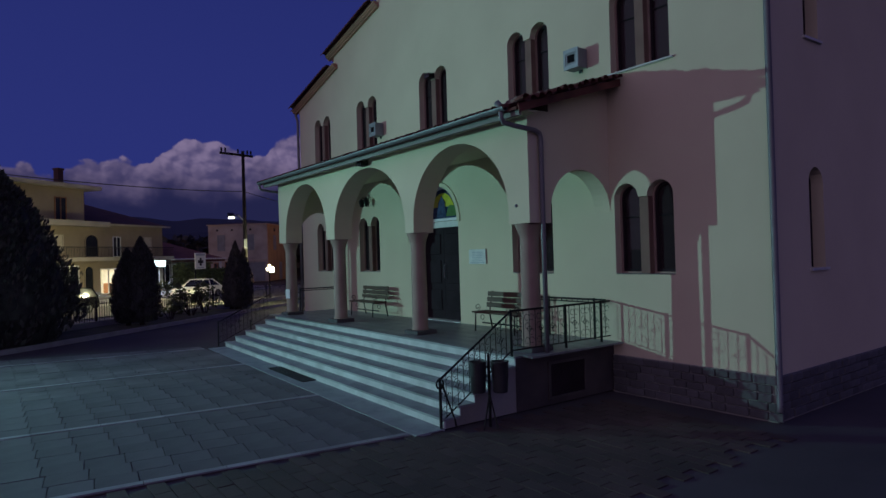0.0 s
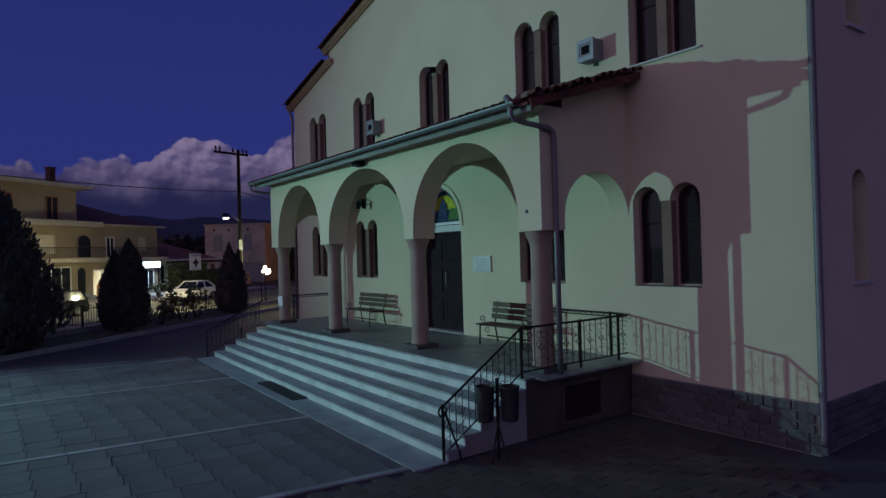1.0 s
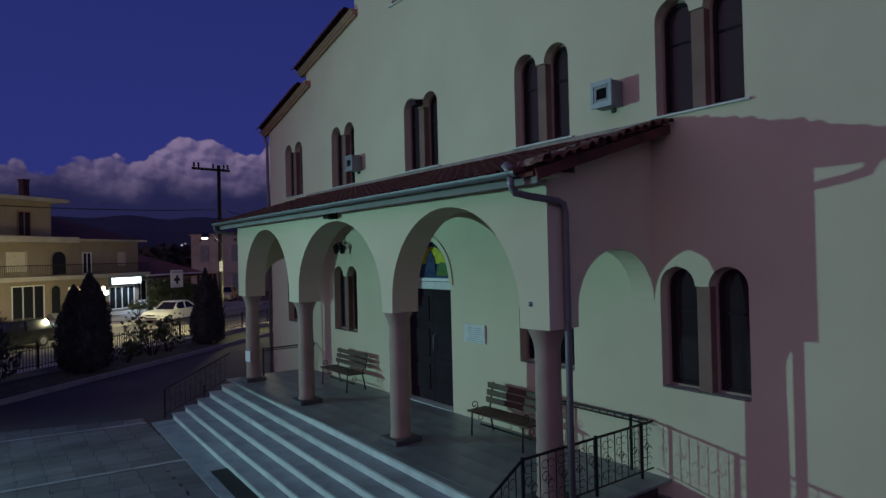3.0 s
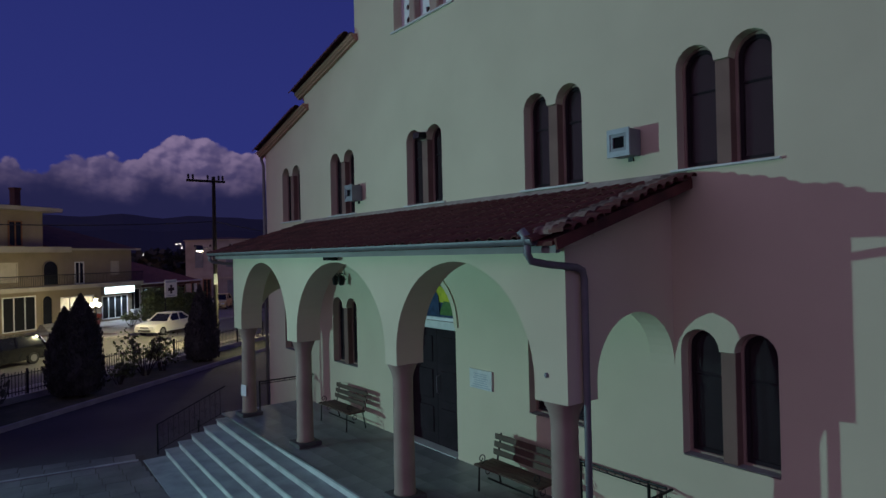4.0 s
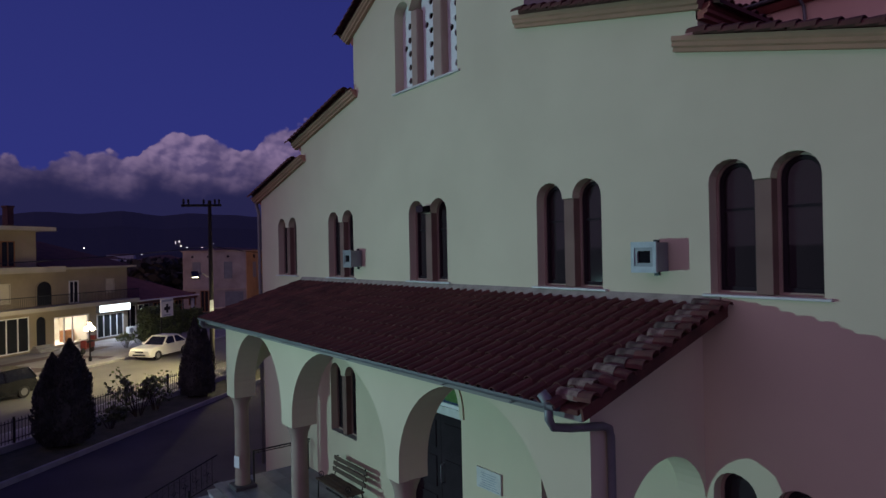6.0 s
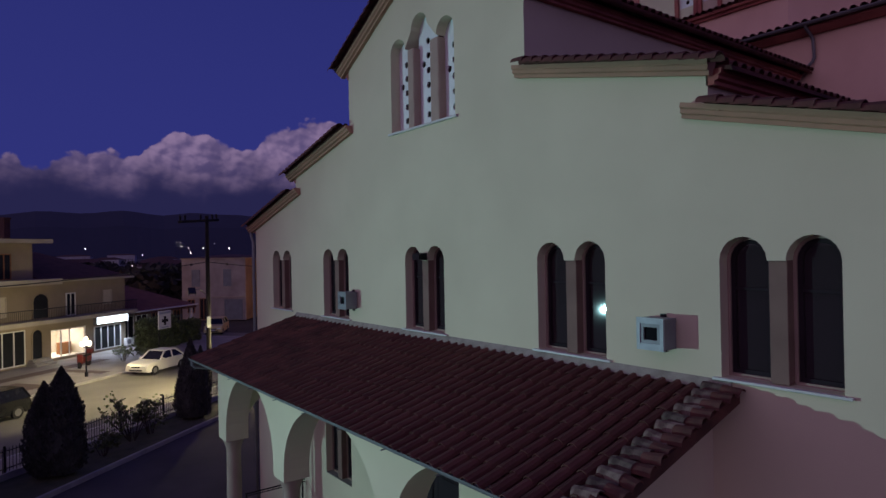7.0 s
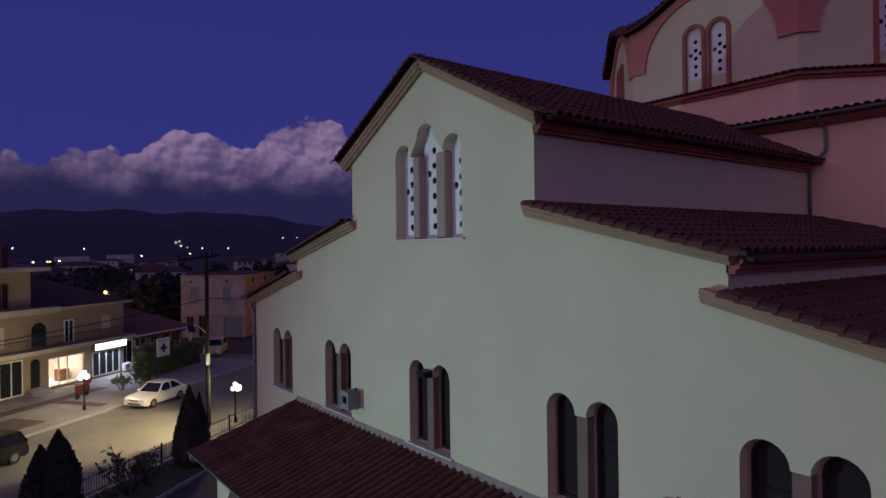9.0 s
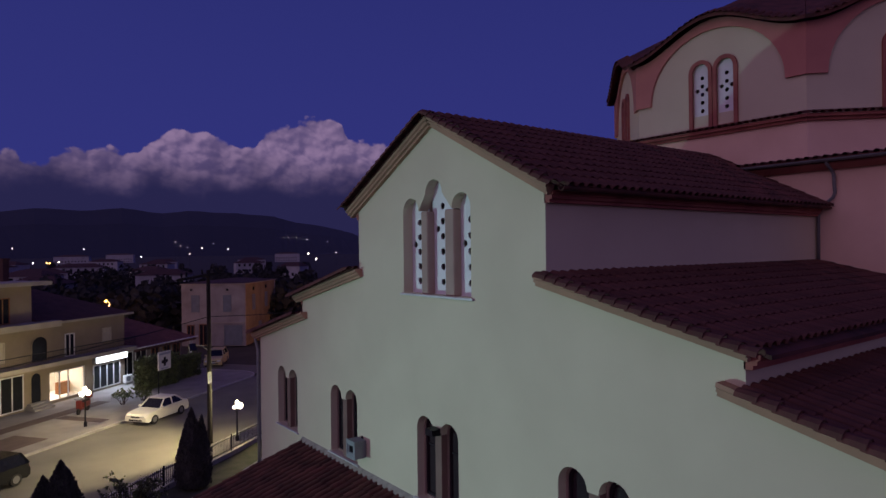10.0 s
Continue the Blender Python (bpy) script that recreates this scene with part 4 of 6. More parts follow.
for s0, s1, d0, d1 in ((18.0, 22.6, 35.6, 38.2), (20.0, 31.0, 39.2, 40.3), (26.2, 27.0, 35.4, 39.1)):
    single("pavement_stripe", boxes((s0, s1, d0, d1, 0.118, 0.126)), DARKPAVE, "dark red paving strip in the forecourt", "paving", STREET, kind="structure")
single("pavement_near", slab([(-40, 23.45), (70, 23.45), (70, 25.3), (-40, 25.3)], (), 0.12, "xy", 0.10), PAVEMENT, "narrow pale pavement along the churchyard fence", "pavement", STREET, kind="structure")
single("kerb_near", boxes((-40, 70, 25.3, 25.42, 0.0, 0.12)), KERB, "pale kerb of the near pavement", "kerb", STREET, kind="structure")
single("planting_bed", slab([(-6, 20.4), (5, 20.5), (23, 21.4), (36, 22.0), (36, 23.2), (-6, 23.2)], (), 0.16, "xy", 0.07), SOIL, "dark planted bed inside the fence", "bed", STREET, kind="structure")
bm = bmesh.new()
for a, b in (((-6, 20.4), (5, 20.5)), ((5, 20.5), (23, 21.4)), ((23, 21.4), (36, 22.0))):
    prism(bm, [(0.0, -0.08), (0.12, -0.08), (0.12, 0.10), (0.0, 0.10)], (a[0], a[1], 0), (b[0], b[1], 0))
single("kerb_bed", bm, KERB, "pale concrete kerb of the planted bed", "kerb", STREET, kind="structure")


def opening(parent, s0, s1, z0, z1, d, frame_mat, glass, arch=0.0, bars=1, name="window", label=""):
    """A framed window or door standing a little proud of the wall face at depth d."""
    if arch:
        hole = arch_hole(s0, s1, z0, z1 - arch, arch, 12)
    else:
        hole = [(s0, z0), (s1, z0), (s1, z1), (s0, z1)]
    w = part(name, slab(hole, [inner(hole, 0.07)], 0.07, "xz", d - 0.08), frame_mat, parent, label)
    part("pane", slab(inner(hole, 0.06), (), 0.02, "xz", d - 0.03), glass, w)
    for i in range(bars):
        x = s0 + (s1 - s0) * (i + 1) / (bars + 1)
        part("mullion", boxes((x - 0.035, x + 0.035, d - 0.07, d - 0.031, z0 + 0.05, z1 - 0.05 - arch * 0.3)), frame_mat, w)
    return w


sb = thing("shop_building", "ochre plastered building with lit shops, balconies and an upper storey", "building", STREET)
litroom = [(29.35, 0.30), (32.55, 0.30), (32.55, 2.40), (29.35, 2.40)]
part("wall", slab([(10, 0.0), (36.5, 0.0), (36.5, 6.05), (10, 6.05)], [litroom], 0.3, "xz", 43.0), HOUSEWALL, sb)
part("rear_wall", boxes((10, 36.5, 53.7, 54, 0, 6.0)), HOUSEWALL, sb)
part("side_wall", boxes((36.2, 36.5, 43.3, 53.7, 0, 6.0)), HOUSEWALL, sb)
part("upper_wall", boxes((10, 28.4, 43.5, 53.5, 6.22, 8.80)), HOUSEWALL, sb)
part("roof_slab", boxes((10, 29.5, 42.8, 54, 8.80, 9.08)), SLABEDGE, sb)
part("floor_slab", boxes((10, 29.7, 42.2, 54, 5.78, 6.2)), SLABEDGE, sb)
bal = part("balcony", boxes((10, 36.6, 41.8, 42.99, 3.02, 3.32)), SLABEDGE, sb)
for s in np.arange(10.2, 36.6, 0.14):
    if s > 20:
        part("baluster", boxes((s, s + 0.018, 41.86, 41.88, 3.32, 4.1)), IRON, bal)
part("handrail", boxes((10, 36.6, 41.84, 41.90, 4.1, 4.15)), IRON, bal)
bm = bmesh.new()
vs = [bm.verts.new(p) for p in ((28.5, 42.6, 6.05), (37.0, 42.6, 6.05), (37.0, 54.2, 6.05), (28.5, 54.2, 6.05), (28.5, 48.4, 8.2), (33.0, 48.4, 8.2))]
for q in ((0, 1, 5, 4), (1, 2, 5), (2, 3, 4, 5), (3, 0, 4), (3, 2, 1, 0)):
    bm.faces.new([vs[i] for i in q])
part("roof", bm, ROOFDARK, sb)
part("eaves_fascia", boxes((29.7, 37.05, 42.5, 42.6, 5.93, 6.09)), SLABEDGE, sb)
part("chimney", boxes((28.3, 28.78, 46.0, 46.5, 9.08, 10.75), (28.25, 28.83, 45.95, 46.55, 10.6, 10.75)), ROOFDARK, sb)
opening(sb, 25.65, 26.7, 6.24, 8.05, 43.5, BROWNFRAME, WINDARK)
opening(sb, 22.0, 23.0, 6.24, 8.05, 43.5, BROWNFRAME, WINDARK)
# loggia has no depth: a dark pane takes the place of its shade
opening(sb, 27.85, 29.2, 3.33, 5.2, 43.0, HOUSEWALL, WINDARK, arch=0.62, bars=0, label="arched loggia opening, its shaded depth a flat dark pane")
opening(sb, 30.65, 31.5, 3.33, 5.05, 43.0, WHITEFRAME, WINDARK)
opening(sb, 34.15, 35.05, 3.9, 5.05, 43.0, SHUTTER, SHUTTER, bars=0)
opening(sb, 24.3, 25.9, 3.7, 5.1, 43.0, SHUTTER, SHUTTER, bars=0)
opening(sb, 20.2, 21.8, 3.7, 5.1, 43.0, SHUTTER, SHUTTER, bars=0)
opening(sb, 24.7, 27.25, 0.25, 2.7, 43.0, WHITEFRAME, WINDARK, bars=2, name="shop_window")
opening(sb, 20.0, 23.6, 0.25, 2.7, 43.0, WHITEFRAME, WINDARK, bars=3, name="shop_window")
opening(sb, 27.75, 28.65, 0.45, 2.65, 43.0, HOUSEWALL, WINDARK, arch=0.42, bars=0, name="door", label="dark arched doorway")
opening(sb, 33.2, 35.95, 0.30, 2.2, 43.0, WHITEFRAME, WINDARK, bars=3, name="shop_window")
w = part("shop_window", slab(litroom, [[(29.45, 0.34), (30.25, 0.34), (30.25, 2.3), (29.45, 2.3)], [(30.35, 0.34), (31.0, 0.34), (31.0, 2.3), (30.35, 2.3)], [(31.1, 0.34), (32.45, 0.34), (32.45, 2.3), (31.1, 2.3)]], 0.06, "xz", 43.1), WHITEFRAME, sb, "lit shop front with white frames")
SHOPWALL = material("bright_shop_wall", (0.75, 0.72, 0.60), 0.8, vary=0.1, scale=2)
part("shop_room", boxes((29.0, 33.0, 46.4, 46.5, 0.2, 2.7), (29.0, 29.1, 43.3, 46.4, 0.2, 2.7), (32.9, 33.0, 43.3, 46.4, 0.2, 2.7), (29.0, 33.0, 43.3, 46.4, 2.7, 2.8), (29.0, 33.0, 43.3, 46.4, 0.1, 0.2)), SHOPWALL, sb)
part("shop_shelf", boxes((29.15, 29.45, 43.8, 46.2, 0.2, 1.7), (30.2, 31.2, 45.9, 46.35, 0.2, 1.5), (31.7, 32.6, 44.6, 45.1, 0.2, 1.1)), BROWNFRAME, sb)
lamp("shop_ceiling_light", "AREA", STREET @ Vector((31.0, 44.8, 2.62)), 120, (1.0, 0.97, 0.88), 0.1, STREET @ Vector((31.0, 44.75, 0.0))).data.size = 1.6
for i in range(3):
    part("entrance_step", boxes((27.3 + 0.1 * i, 28.9, 42.0 + 0.3 * i, 42.99, 0.12 + 0.14 * i - 0.01, 0.26 + 0.14 * i)), CONCRETE, sb)
sign = thing("shop_sign", "long glowing white sign over the shop window", "sign", STREET)
SIGNGLOW = glow("lit_sign_face", (0.72, 0.93, 1.0), 3.0)
part("sign_face", boxes((33.2, 36.4, 42.62, 42.64, 2.38, 2.92)), SIGNGLOW, sign)
part("sign_box", boxes((33.17, 36.43, 42.645, 42.99, 2.35, 2.95)), SPEAKER, sign)
lamp("sign_glow", "AREA", STREET @ Vector((34.8, 42.4, 2.3)), 190, (0.60, 0.80, 1.0), 0.1, STREET @ Vector((34.8, 41.0, 0.0))).data.size = 2.4
ac = thing("air_conditioner", "white outdoor air-conditioning unit by the shop", "air conditioner", STREET @ Matrix.Translation((36.4, 42.6, 0.3)))
part("casing", boxes((-0.4, 0.4, -0.15, 0.15, 0, 0.6), bevel=0.02), WHITEFRAME, ac)
part("fan_grille", revolve(bmesh.new(), [(0.22, 0), (0.22, 0.012), (0.05, 0.014)], 18), SPEAKER, ac, m=pose(-0.08, -0.152, 0.3, 90, 0, 0))
part("foot", boxes((-0.3, 0.3, -0.12, 0.12, -0.18, 0.0)), CONCRETE, ac)

# restaurant with a tiled roof
rs = thing("tavern", "low tavern with timber windows under a dark tiled roof", "building", STREET)
part("wall", boxes((36.52, 44.2, 43.6, 53, 0, 3.3)), PALEWALL, rs)
bm = bmesh.new()
vs = [bm.verts.new(p) for p in ((36.6, 42.2, 3.0), (44.7, 42.2, 3.0), (44.7, 54, 3.0), (36.6, 54, 3.0), (39.0, 48.2, 5.0), (42.0, 48.2, 5.0))]
for q in ((0, 1, 5, 4), (1, 2, 5), (2, 3, 4, 5), (3, 0, 4), (3, 2, 1, 0)):
    bm.faces.new([vs[i] for i in q])
part("roof", bm, ROOFRED, rs)
for s0 in (36.7, 38.3):
    opening(rs, s0, s0 + 1.35, 0.3, 2.6, 43.6, WHITEFRAME, WINDARK, bars=1)
for s0 in (40.2, 41.7, 43.0):
    opening(rs, s0, s0 + 1.0, 0.5, 2.6, 43.6, BROWNFRAME, WINDARK, bars=1)
part("veranda_post", boxes((44.0, 44.2, 42.3, 42.5, 0.12, 3.0)), WHITEFRAME, rs)
part("gutter", tube(bmesh.new(), [(36.6, 42.12, 3.02), (44.7, 42.12, 3.02)], 0.06, 8), WHITEFRAME, rs)
part("awning", slab([(36.7, 2.93), (44.6, 2.93), (44.6, 2.72), (36.7, 2.72)], (), 0.04, "xz", 42.18), ROOFDARK, rs, "dark red awning edge")

# house at the corner of the side street
ch = thing("corner_house", "pale weathered two-storey house with an ochre side at the street corner", "house", pose(-71.0, 18.9, 0, 0, 0, 50.35))
part("wall", boxes((-7.6, 0.0, 0.0, 0.3, 0, 7.25)), PALEWALL, ch)
part("side_wall", boxes((-0.3, 0.004, 0.3, 11.0, 0, 7.25)), OCHREWALL, ch, "ochre plastered side wall")
part("side_wall", boxes((-7.6, -7.3, 0.3, 11.0, 0, 7.25)), PALEWALL, ch)
part("rear_wall", boxes((-7.6, 0.0, 11.0, 11.3, 0, 7.25)), PALEWALL, ch)
part("cornice", boxes((-7.75, 0.15, -0.15, 11.4, 7.25, 7.36)), SLABEDGE, ch)
part("string_course", boxes((-7.6, 0.0, -0.10, -0.002, 2.66, 2.82)), SLABEDGE, ch)
bm = bmesh.new()
vs = [bm.verts.new(p) for p in ((-7.8, -0.2, 7.36), (0.2, -0.2, 7.36), (0.2, 11.5, 7.36), (-7.8, 11.5, 7.36), (-3.8, 3.6, 7.75), (-3.8, 7.6, 7.75))]
for q in ((0, 1, 4), (1, 2, 5, 4), (2, 3, 5), (3, 0, 4, 5), (3, 2, 1, 0)):
    bm.faces.new([vs[i] for i in q])
part("roof", bm, ROOFDARK, ch)
for x in (-2.6, -6.4):
    opening(ch, x, x + 0.95, 4.0, 6.0, 0.0, GREYSHUT, GREYSHUT, bars=0, label="closed grey shutters")
opening(ch, -2.5, -0.35, 0.1, 2.45, 0.0, GREYSHUT, GREYSHUT, bars=0, name="garage_door", label="pale grey roller garage door")
opening(ch, -5.5, -4.5, 0.1, 2.6, 0.0, BROWNFRAME, WINDARK, name="door")
opening(ch, -6.95, -6.05, 0.9, 2.5, 0.0, BROWNFRAME, WINDARK)
for x in (-2.3, -4.7, -6.6):
    opening(ch, x, x + 0.42, 6.42, 6.82, 0.0, PALEWALL, WINDARK, bars=0, name="vent")
for y, z0, z1, mt in ((2.4, 4.0, 5.9, GREYSHUT), (7.0, 4.0, 5.9, GREYSHUT), (2.6, 6.4, 6.8, WINDARK), (7.2, 6.4, 6.8, WINDARK), (4.6, 0.1, 2.4, GREYSHUT)):
    part("window", boxes((0.006, 0.06, y, y + (1.0 if z1 - z0 > 1 else 0.45), z0, z1)), mt, ch)

# low outhouse beside it
oh = thing("outhouse", "low outhouse with a red tiled roof", "house", pose(-71.5, 29.5, 0, 0, 0, 50))
part("wall", boxes((-3.2, 3.2, 0, 5, 0, 2.7)), OCHREWALL, oh)
bm = bmesh.new()
vs = [bm.verts.new(p) for p in ((-3.6, -0.4, 2.7), (3.6, -0.4, 2.7), (3.6, 5.4, 2.7), (-3.6, 5.4, 2.7), (-3.6, 2.5, 3.9), (3.6, 2.5, 3.9))]
for q in ((0, 1, 5, 4), (1, 2, 5), (2, 3, 4, 5), (3, 0, 4), (3, 2, 1, 0)):
    bm.faces.new([vs[i] for i in q])
part("roof", bm, ROOFDARK, oh)
part("door", boxes((-0.5, 0.5, -0.05, -0.003, 0, 2.05)), BROWNFRAME, oh)


# ---- vehicles ----
def car(name, label, paint, s, d, turn, length=4.3, width=1.7, height=1.42, suv=False):
    """A parked car whose front looks along its own -x."""
    t = thing(name, label, "car", STREET @ Matrix.Translation((s, d, 0)) @ pose(0, 0, 0, 0, 0, turn))
    h, L, W = height, length / 2, width / 2
    belt = h * 0.62
    hood = h * 0.60 if not suv else h * 0.62
    # lower body
    prof = [(-L, 0.30), (-L + 0.02, 0.52), (-L + 0.18, hood - 0.08), (-L + 0.55, hood), (-0.62, belt + 0.03), (L - 0.75, belt + 0.06), (L - 0.12, belt + 0.03), (L, 0.62), (L - 0.02, 0.32), (L - 0.2, 0.22)]
    for cx in (L - 0.78, -L + 0.80):
        prof += arc(cx, 0.24, 0.36, 0.36, 0, 180, 8)
    prof += [(-L + 0.2, 0.22)]
    bm = bmesh.new()
    rings = []
    for y, k in ((-W, 0.94), (-W + 0.06, 1.0), (W - 0.06, 1.0), (W, 0.94)):
        rings.append([bm.verts.new((x * (0.985 if k < 1 else 1), y, 0.24 + (z - 0.24) * (0.97 if k < 1 else 1))) for x, z in prof])
    n = len(prof)
    for a, b in zip(rings, rings[1:]):
        for i in range(n):
            bm.faces.new((a[i], a[(i + 1) % n], b[(i + 1) % n], b[i]))
    bm.faces.new(rings[0][::-1])
    bm.faces.new(rings[-1])
    bmesh.ops.recalc_face_normals(bm, faces=bm.faces)
    bmesh.ops.triangulate(bm, faces=[f for f in bm.faces if len(f.verts) > 4])
    part("body", bm, paint, t)
    # cabin
    lo = [(-0.75, belt), (L - 0.45 if not suv else L - 0.08, belt + 0.02)]
    hi = [(-0.12, h), (L - 1.15 if not suv else L - 0.35, h)]
    bm = bmesh.new()
    v = [bm.verts.new((x, y * (W - 0.05), z)) for y in (-1, 1) for x, z in lo] + [bm.verts.new((x, y * (W - 0.24), z)) for y in (-1, 1) for x, z in hi]
    for q in ((0, 1, 5, 4), (3, 2, 6, 7), (2, 0, 4, 6), (1, 3, 7, 5), (0, 2, 3, 1)):
        bm.faces.new([v[i] for i in q])
    part("greenhouse", bm, CARGLASS, t, "dark car glass")
    bm = bmesh.new()
    box(bm, hi[0][0] - 0.05, hi[1][0] + 0.05, -(W - 0.21), W - 0.21, h - 0.05, h + 0.03, bevel=0.03)
    part("roof", bm, paint, t)
    for y in (-1, 1):
        for (a, b) in ((lo[0], hi[0]), (lo[1], hi[1]), ((0.45, belt), (0.48, h))):
            part("pillar", tube(bmesh.new(), [(a[0], y * (W - 0.045), a[1]), (b[0], y * (W - 0.232), b[1])], 0.048, 6), paint, t)
    for cx in (L - 0.78, -L + 0.80):
        for y in (-1, 1):
            wh = part("wheel", tube(bmesh.new(), [(cx, y * (W - 0.19), 0.30), (cx, y * (W - 0.005), 0.30)], 0.30, 18), RUBBER, t)
            part("rim", tube(bmesh.new(), [(cx, y * (W - 0.02), 0.30), (cx, y * (W + 0.004), 0.30)], 0.18, 12), ZINC, wh)
    for y in (-1, 1):
        part("headlight", boxes((-L - 0.004, -L + 0.16, y * (W - 0.28) - 0.17, y * (W - 0.28) + 0.17, 0.56, 0.68), bevel=0.02), WHITEFRAME, t)
        part("tail_light", boxes((L - 0.12, L + 0.004, y * (W - 0.22) - 0.14, y * (W - 0.22) + 0.14, 0.62, 0.76), bevel=0.02), TAIL, t)
        part("mirror", boxes((-0.72, -0.56, y * (W + 0.06) - 0.07, y * (W + 0.06) + 0.07, belt + 0.03, belt + 0.16), bevel=0.02), paint, t)
    part("grille", boxes((-L - 0.006, -L + 0.03, -0.32, 0.32, 0.54, 0.62)), RUBBER, t)
    part("bumper_slot", boxes((-L - 0.008, -L + 0.03, -0.5, 0.5, 0.33, 0.42)), RUBBER, t)
    part("number_plate", boxes((-L - 0.012, -L + 0.0, -0.25, 0.25, 0.44, 0.54)), WHITEFRAME, t)
    return t


CARGLASS = material("dark_car_glass", (0.012, 0.013, 0.015), 0.05, vary=0.2, bump=0, specular=0.4)
TAIL = material("red_tail_light", (0.35, 0.02, 0.02), 0.3, vary=0.1, bump=0)
WHITEPAINT = material("white_car_paint", (0.72, 0.70, 0.64), 0.3, vary=0.06, scale=2, bump=0)
DARKPAINT = material("dark_grey_car_paint", (0.012, 0.013, 0.015), 0.12, specular=0.4, vary=0.1, bump=0)
YELLOWPAINT = material("pale_yellow_car_paint", (0.62, 0.50, 0.24), 0.35, vary=0.06, bump=0)
car("parked_car", "white saloon car parked at the far kerb", WHITEPAINT, 28.4, 32.8, 0, 4.1, 1.66, 1.38)
car("parked_car", "dark off-road car parked along the street", DARKPAINT, 15.2, 31.6, 0, 4.2, 1.7, 1.40, True)
car("parked_car", "pale yellow hatchback parked in the side street", YELLOWPAINT, 46.6, 41.4, 25, 3.9, 1.65, 1.45, True)

sc = thing("scooter", "red motor scooter standing on the forecourt", "scooter", STREET @ Matrix.Translation((28.0, 38.6, 0.12)) @ pose(0, 0, 0, 0, 0, 20))
REDPAINT = material("red_scooter_paint", (0.13, 0.02, 0.016), 0.45, vary=0.1, bump=0)
part("body", boxes((-0.1, 0.75, -0.16, 0.16, 0.35, 0.72), (-0.62, -0.5, -0.2, 0.2, 0.35, 0.95), (-0.55, 0.0, -0.12, 0.12, 0.28, 0.36), bevel=0.04), REDPAINT, sc)
part("seat", boxes((0.0, 0.75, -0.14, 0.14, 0.72, 0.82), bevel=0.03), RUBBER, sc)
part("top_box", boxes((0.62, 0.98, -0.2, 0.2, 0.84, 1.15), bevel=0.04), REDPAINT, sc)
part("handlebar", tube(bmesh.new(), [(-0.5, -0.32, 1.02), (-0.52, 0, 0.98), (-0.5, 0.32, 1.02)], 0.02, 6), IRON, sc)
for x in (-0.62, 0.62):
    part("wheel", tube(bmesh.new(), [(x, -0.05, 0.22), (x, 0.05, 0.22)], 0.22, 14), RUBBER, sc)

# ---- lamps, pole, signs ----
GLOBE = glow("lit_lamp_globe", (1.0, 0.90, 0.62), 14.0)
GLOBEDIM = glow("dim_lamp_globe", (1.0, 0.90, 0.66), 2.5)
def globe_lamp(s, d, z0, h, globes, power):
    t = thing("globe_lamp", "dark iron street lamp with lit round globes", "street lamp", STREET @ Matrix.Translation((s, d, z0)), "globe lamps")
    part("pole", revolve(bmesh.new(), [(0.10, 0), (0.10, 0.25), (0.05, 0.32), (0.035, h - 0.25), (0.05, h - 0.22), (0.03, h - 0.1)], 10), IRON, t)
    for dx, dy, dz, r, m in globes:
        part("arm", tube(bmesh.new(), [(0, 0, h - 0.25), (dx * 0.7, dy * 0.7, h - 0.28 + dz), (dx, dy, h - 0.14 + dz)], 0.016, 6), IRON, t)
        b = bmesh.new()
        bmesh.ops.create_uvsphere(b, u_segments=16, v_segments=10, radius=r)
        part("globe", b, m, t, smooth=True, m=Matrix.Translation((dx, dy, h + dz)))
    lamp("globe_lamp_light", "POINT", STREET @ Vector((s, d, z0 + h + 0.5)), power, (1.0, 0.92, 0.48), 0.15)


globe_lamp(25.25, 35.6, 0.12, 2.15, [(-0.26, 0, -0.05, 0.15, GLOBE), (0.24, 0, -0.08, 0.15, GLOBE), (0, 0, 0.22, 0.12, GLOBE)], 300)
globe_lamp(25.02, 24.45, 0.10, 2.0, [(-0.24, 0, -0.02, 0.115, GLOBEDIM), (0.27, 0, -0.05, 0.19, GLOBE), (0, 0, 0.20, 0.115, GLOBEDIM)], 420)

WOODPOLE = material("tarred_timber_pole", (0.013, 0.010, 0.009), 0.9, vary=0.4, scale=3, fine=20, bump=0.3)
pl = thing("utility_pole", "dark timber utility pole with a crossarm and insulators", "utility pole", STREET @ Matrix.Translation((24.5, 25.9, 0)))
part("shaft", revolve(bmesh.new(), [(0.15, 0), (0.14, 2), (0.10, 10.0)], 12), WOODPOLE, pl)
part("crossarm", boxes((-1.75, 1.75, -0.06, 0.06, 9.62, 9.76), bevel=0.01), WOODPOLE, pl, m=pose(0, 0, 0, 0, -4, 0))
for x in (-1.6, -1.2, 0.15, 1.2, 1.6):
    part("insulator", revolve(bmesh.new(), [(0.02, 9.76), (0.07, 9.86), (0.05, 9.92), (0.07, 9.98), (0.03, 10.06)], 8, x, 0), IRON, pl, m=pose(0, 0, 0, 0, -4, 0))
part("lamp_arm", tube(bmesh.new(), [(0, 0, 5.3), (-0.5, 0.15, 5.72), (-0.95, 0.33, 5.75)], 0.03, 6), ZINC, pl)
HEAD = pose(-1.0, 0.35, 5.62, 0, 0, -46) @ pose(0, 0, 0, 24, 0, 0)
lh = part("lamp_head", boxes((-0.19, 0.19, -0.56, 0.20, 0.15, 0.18), (-0.19, -0.17, -0.36, 0.20, -0.10, 0.15), (0.17, 0.19, -0.36, 0.20, -0.10, 0.15), (-0.17, 0.17, 0.17, 0.20, -0.15, 0.15)), IRON, pl, "hooded lamp head", m=HEAD)
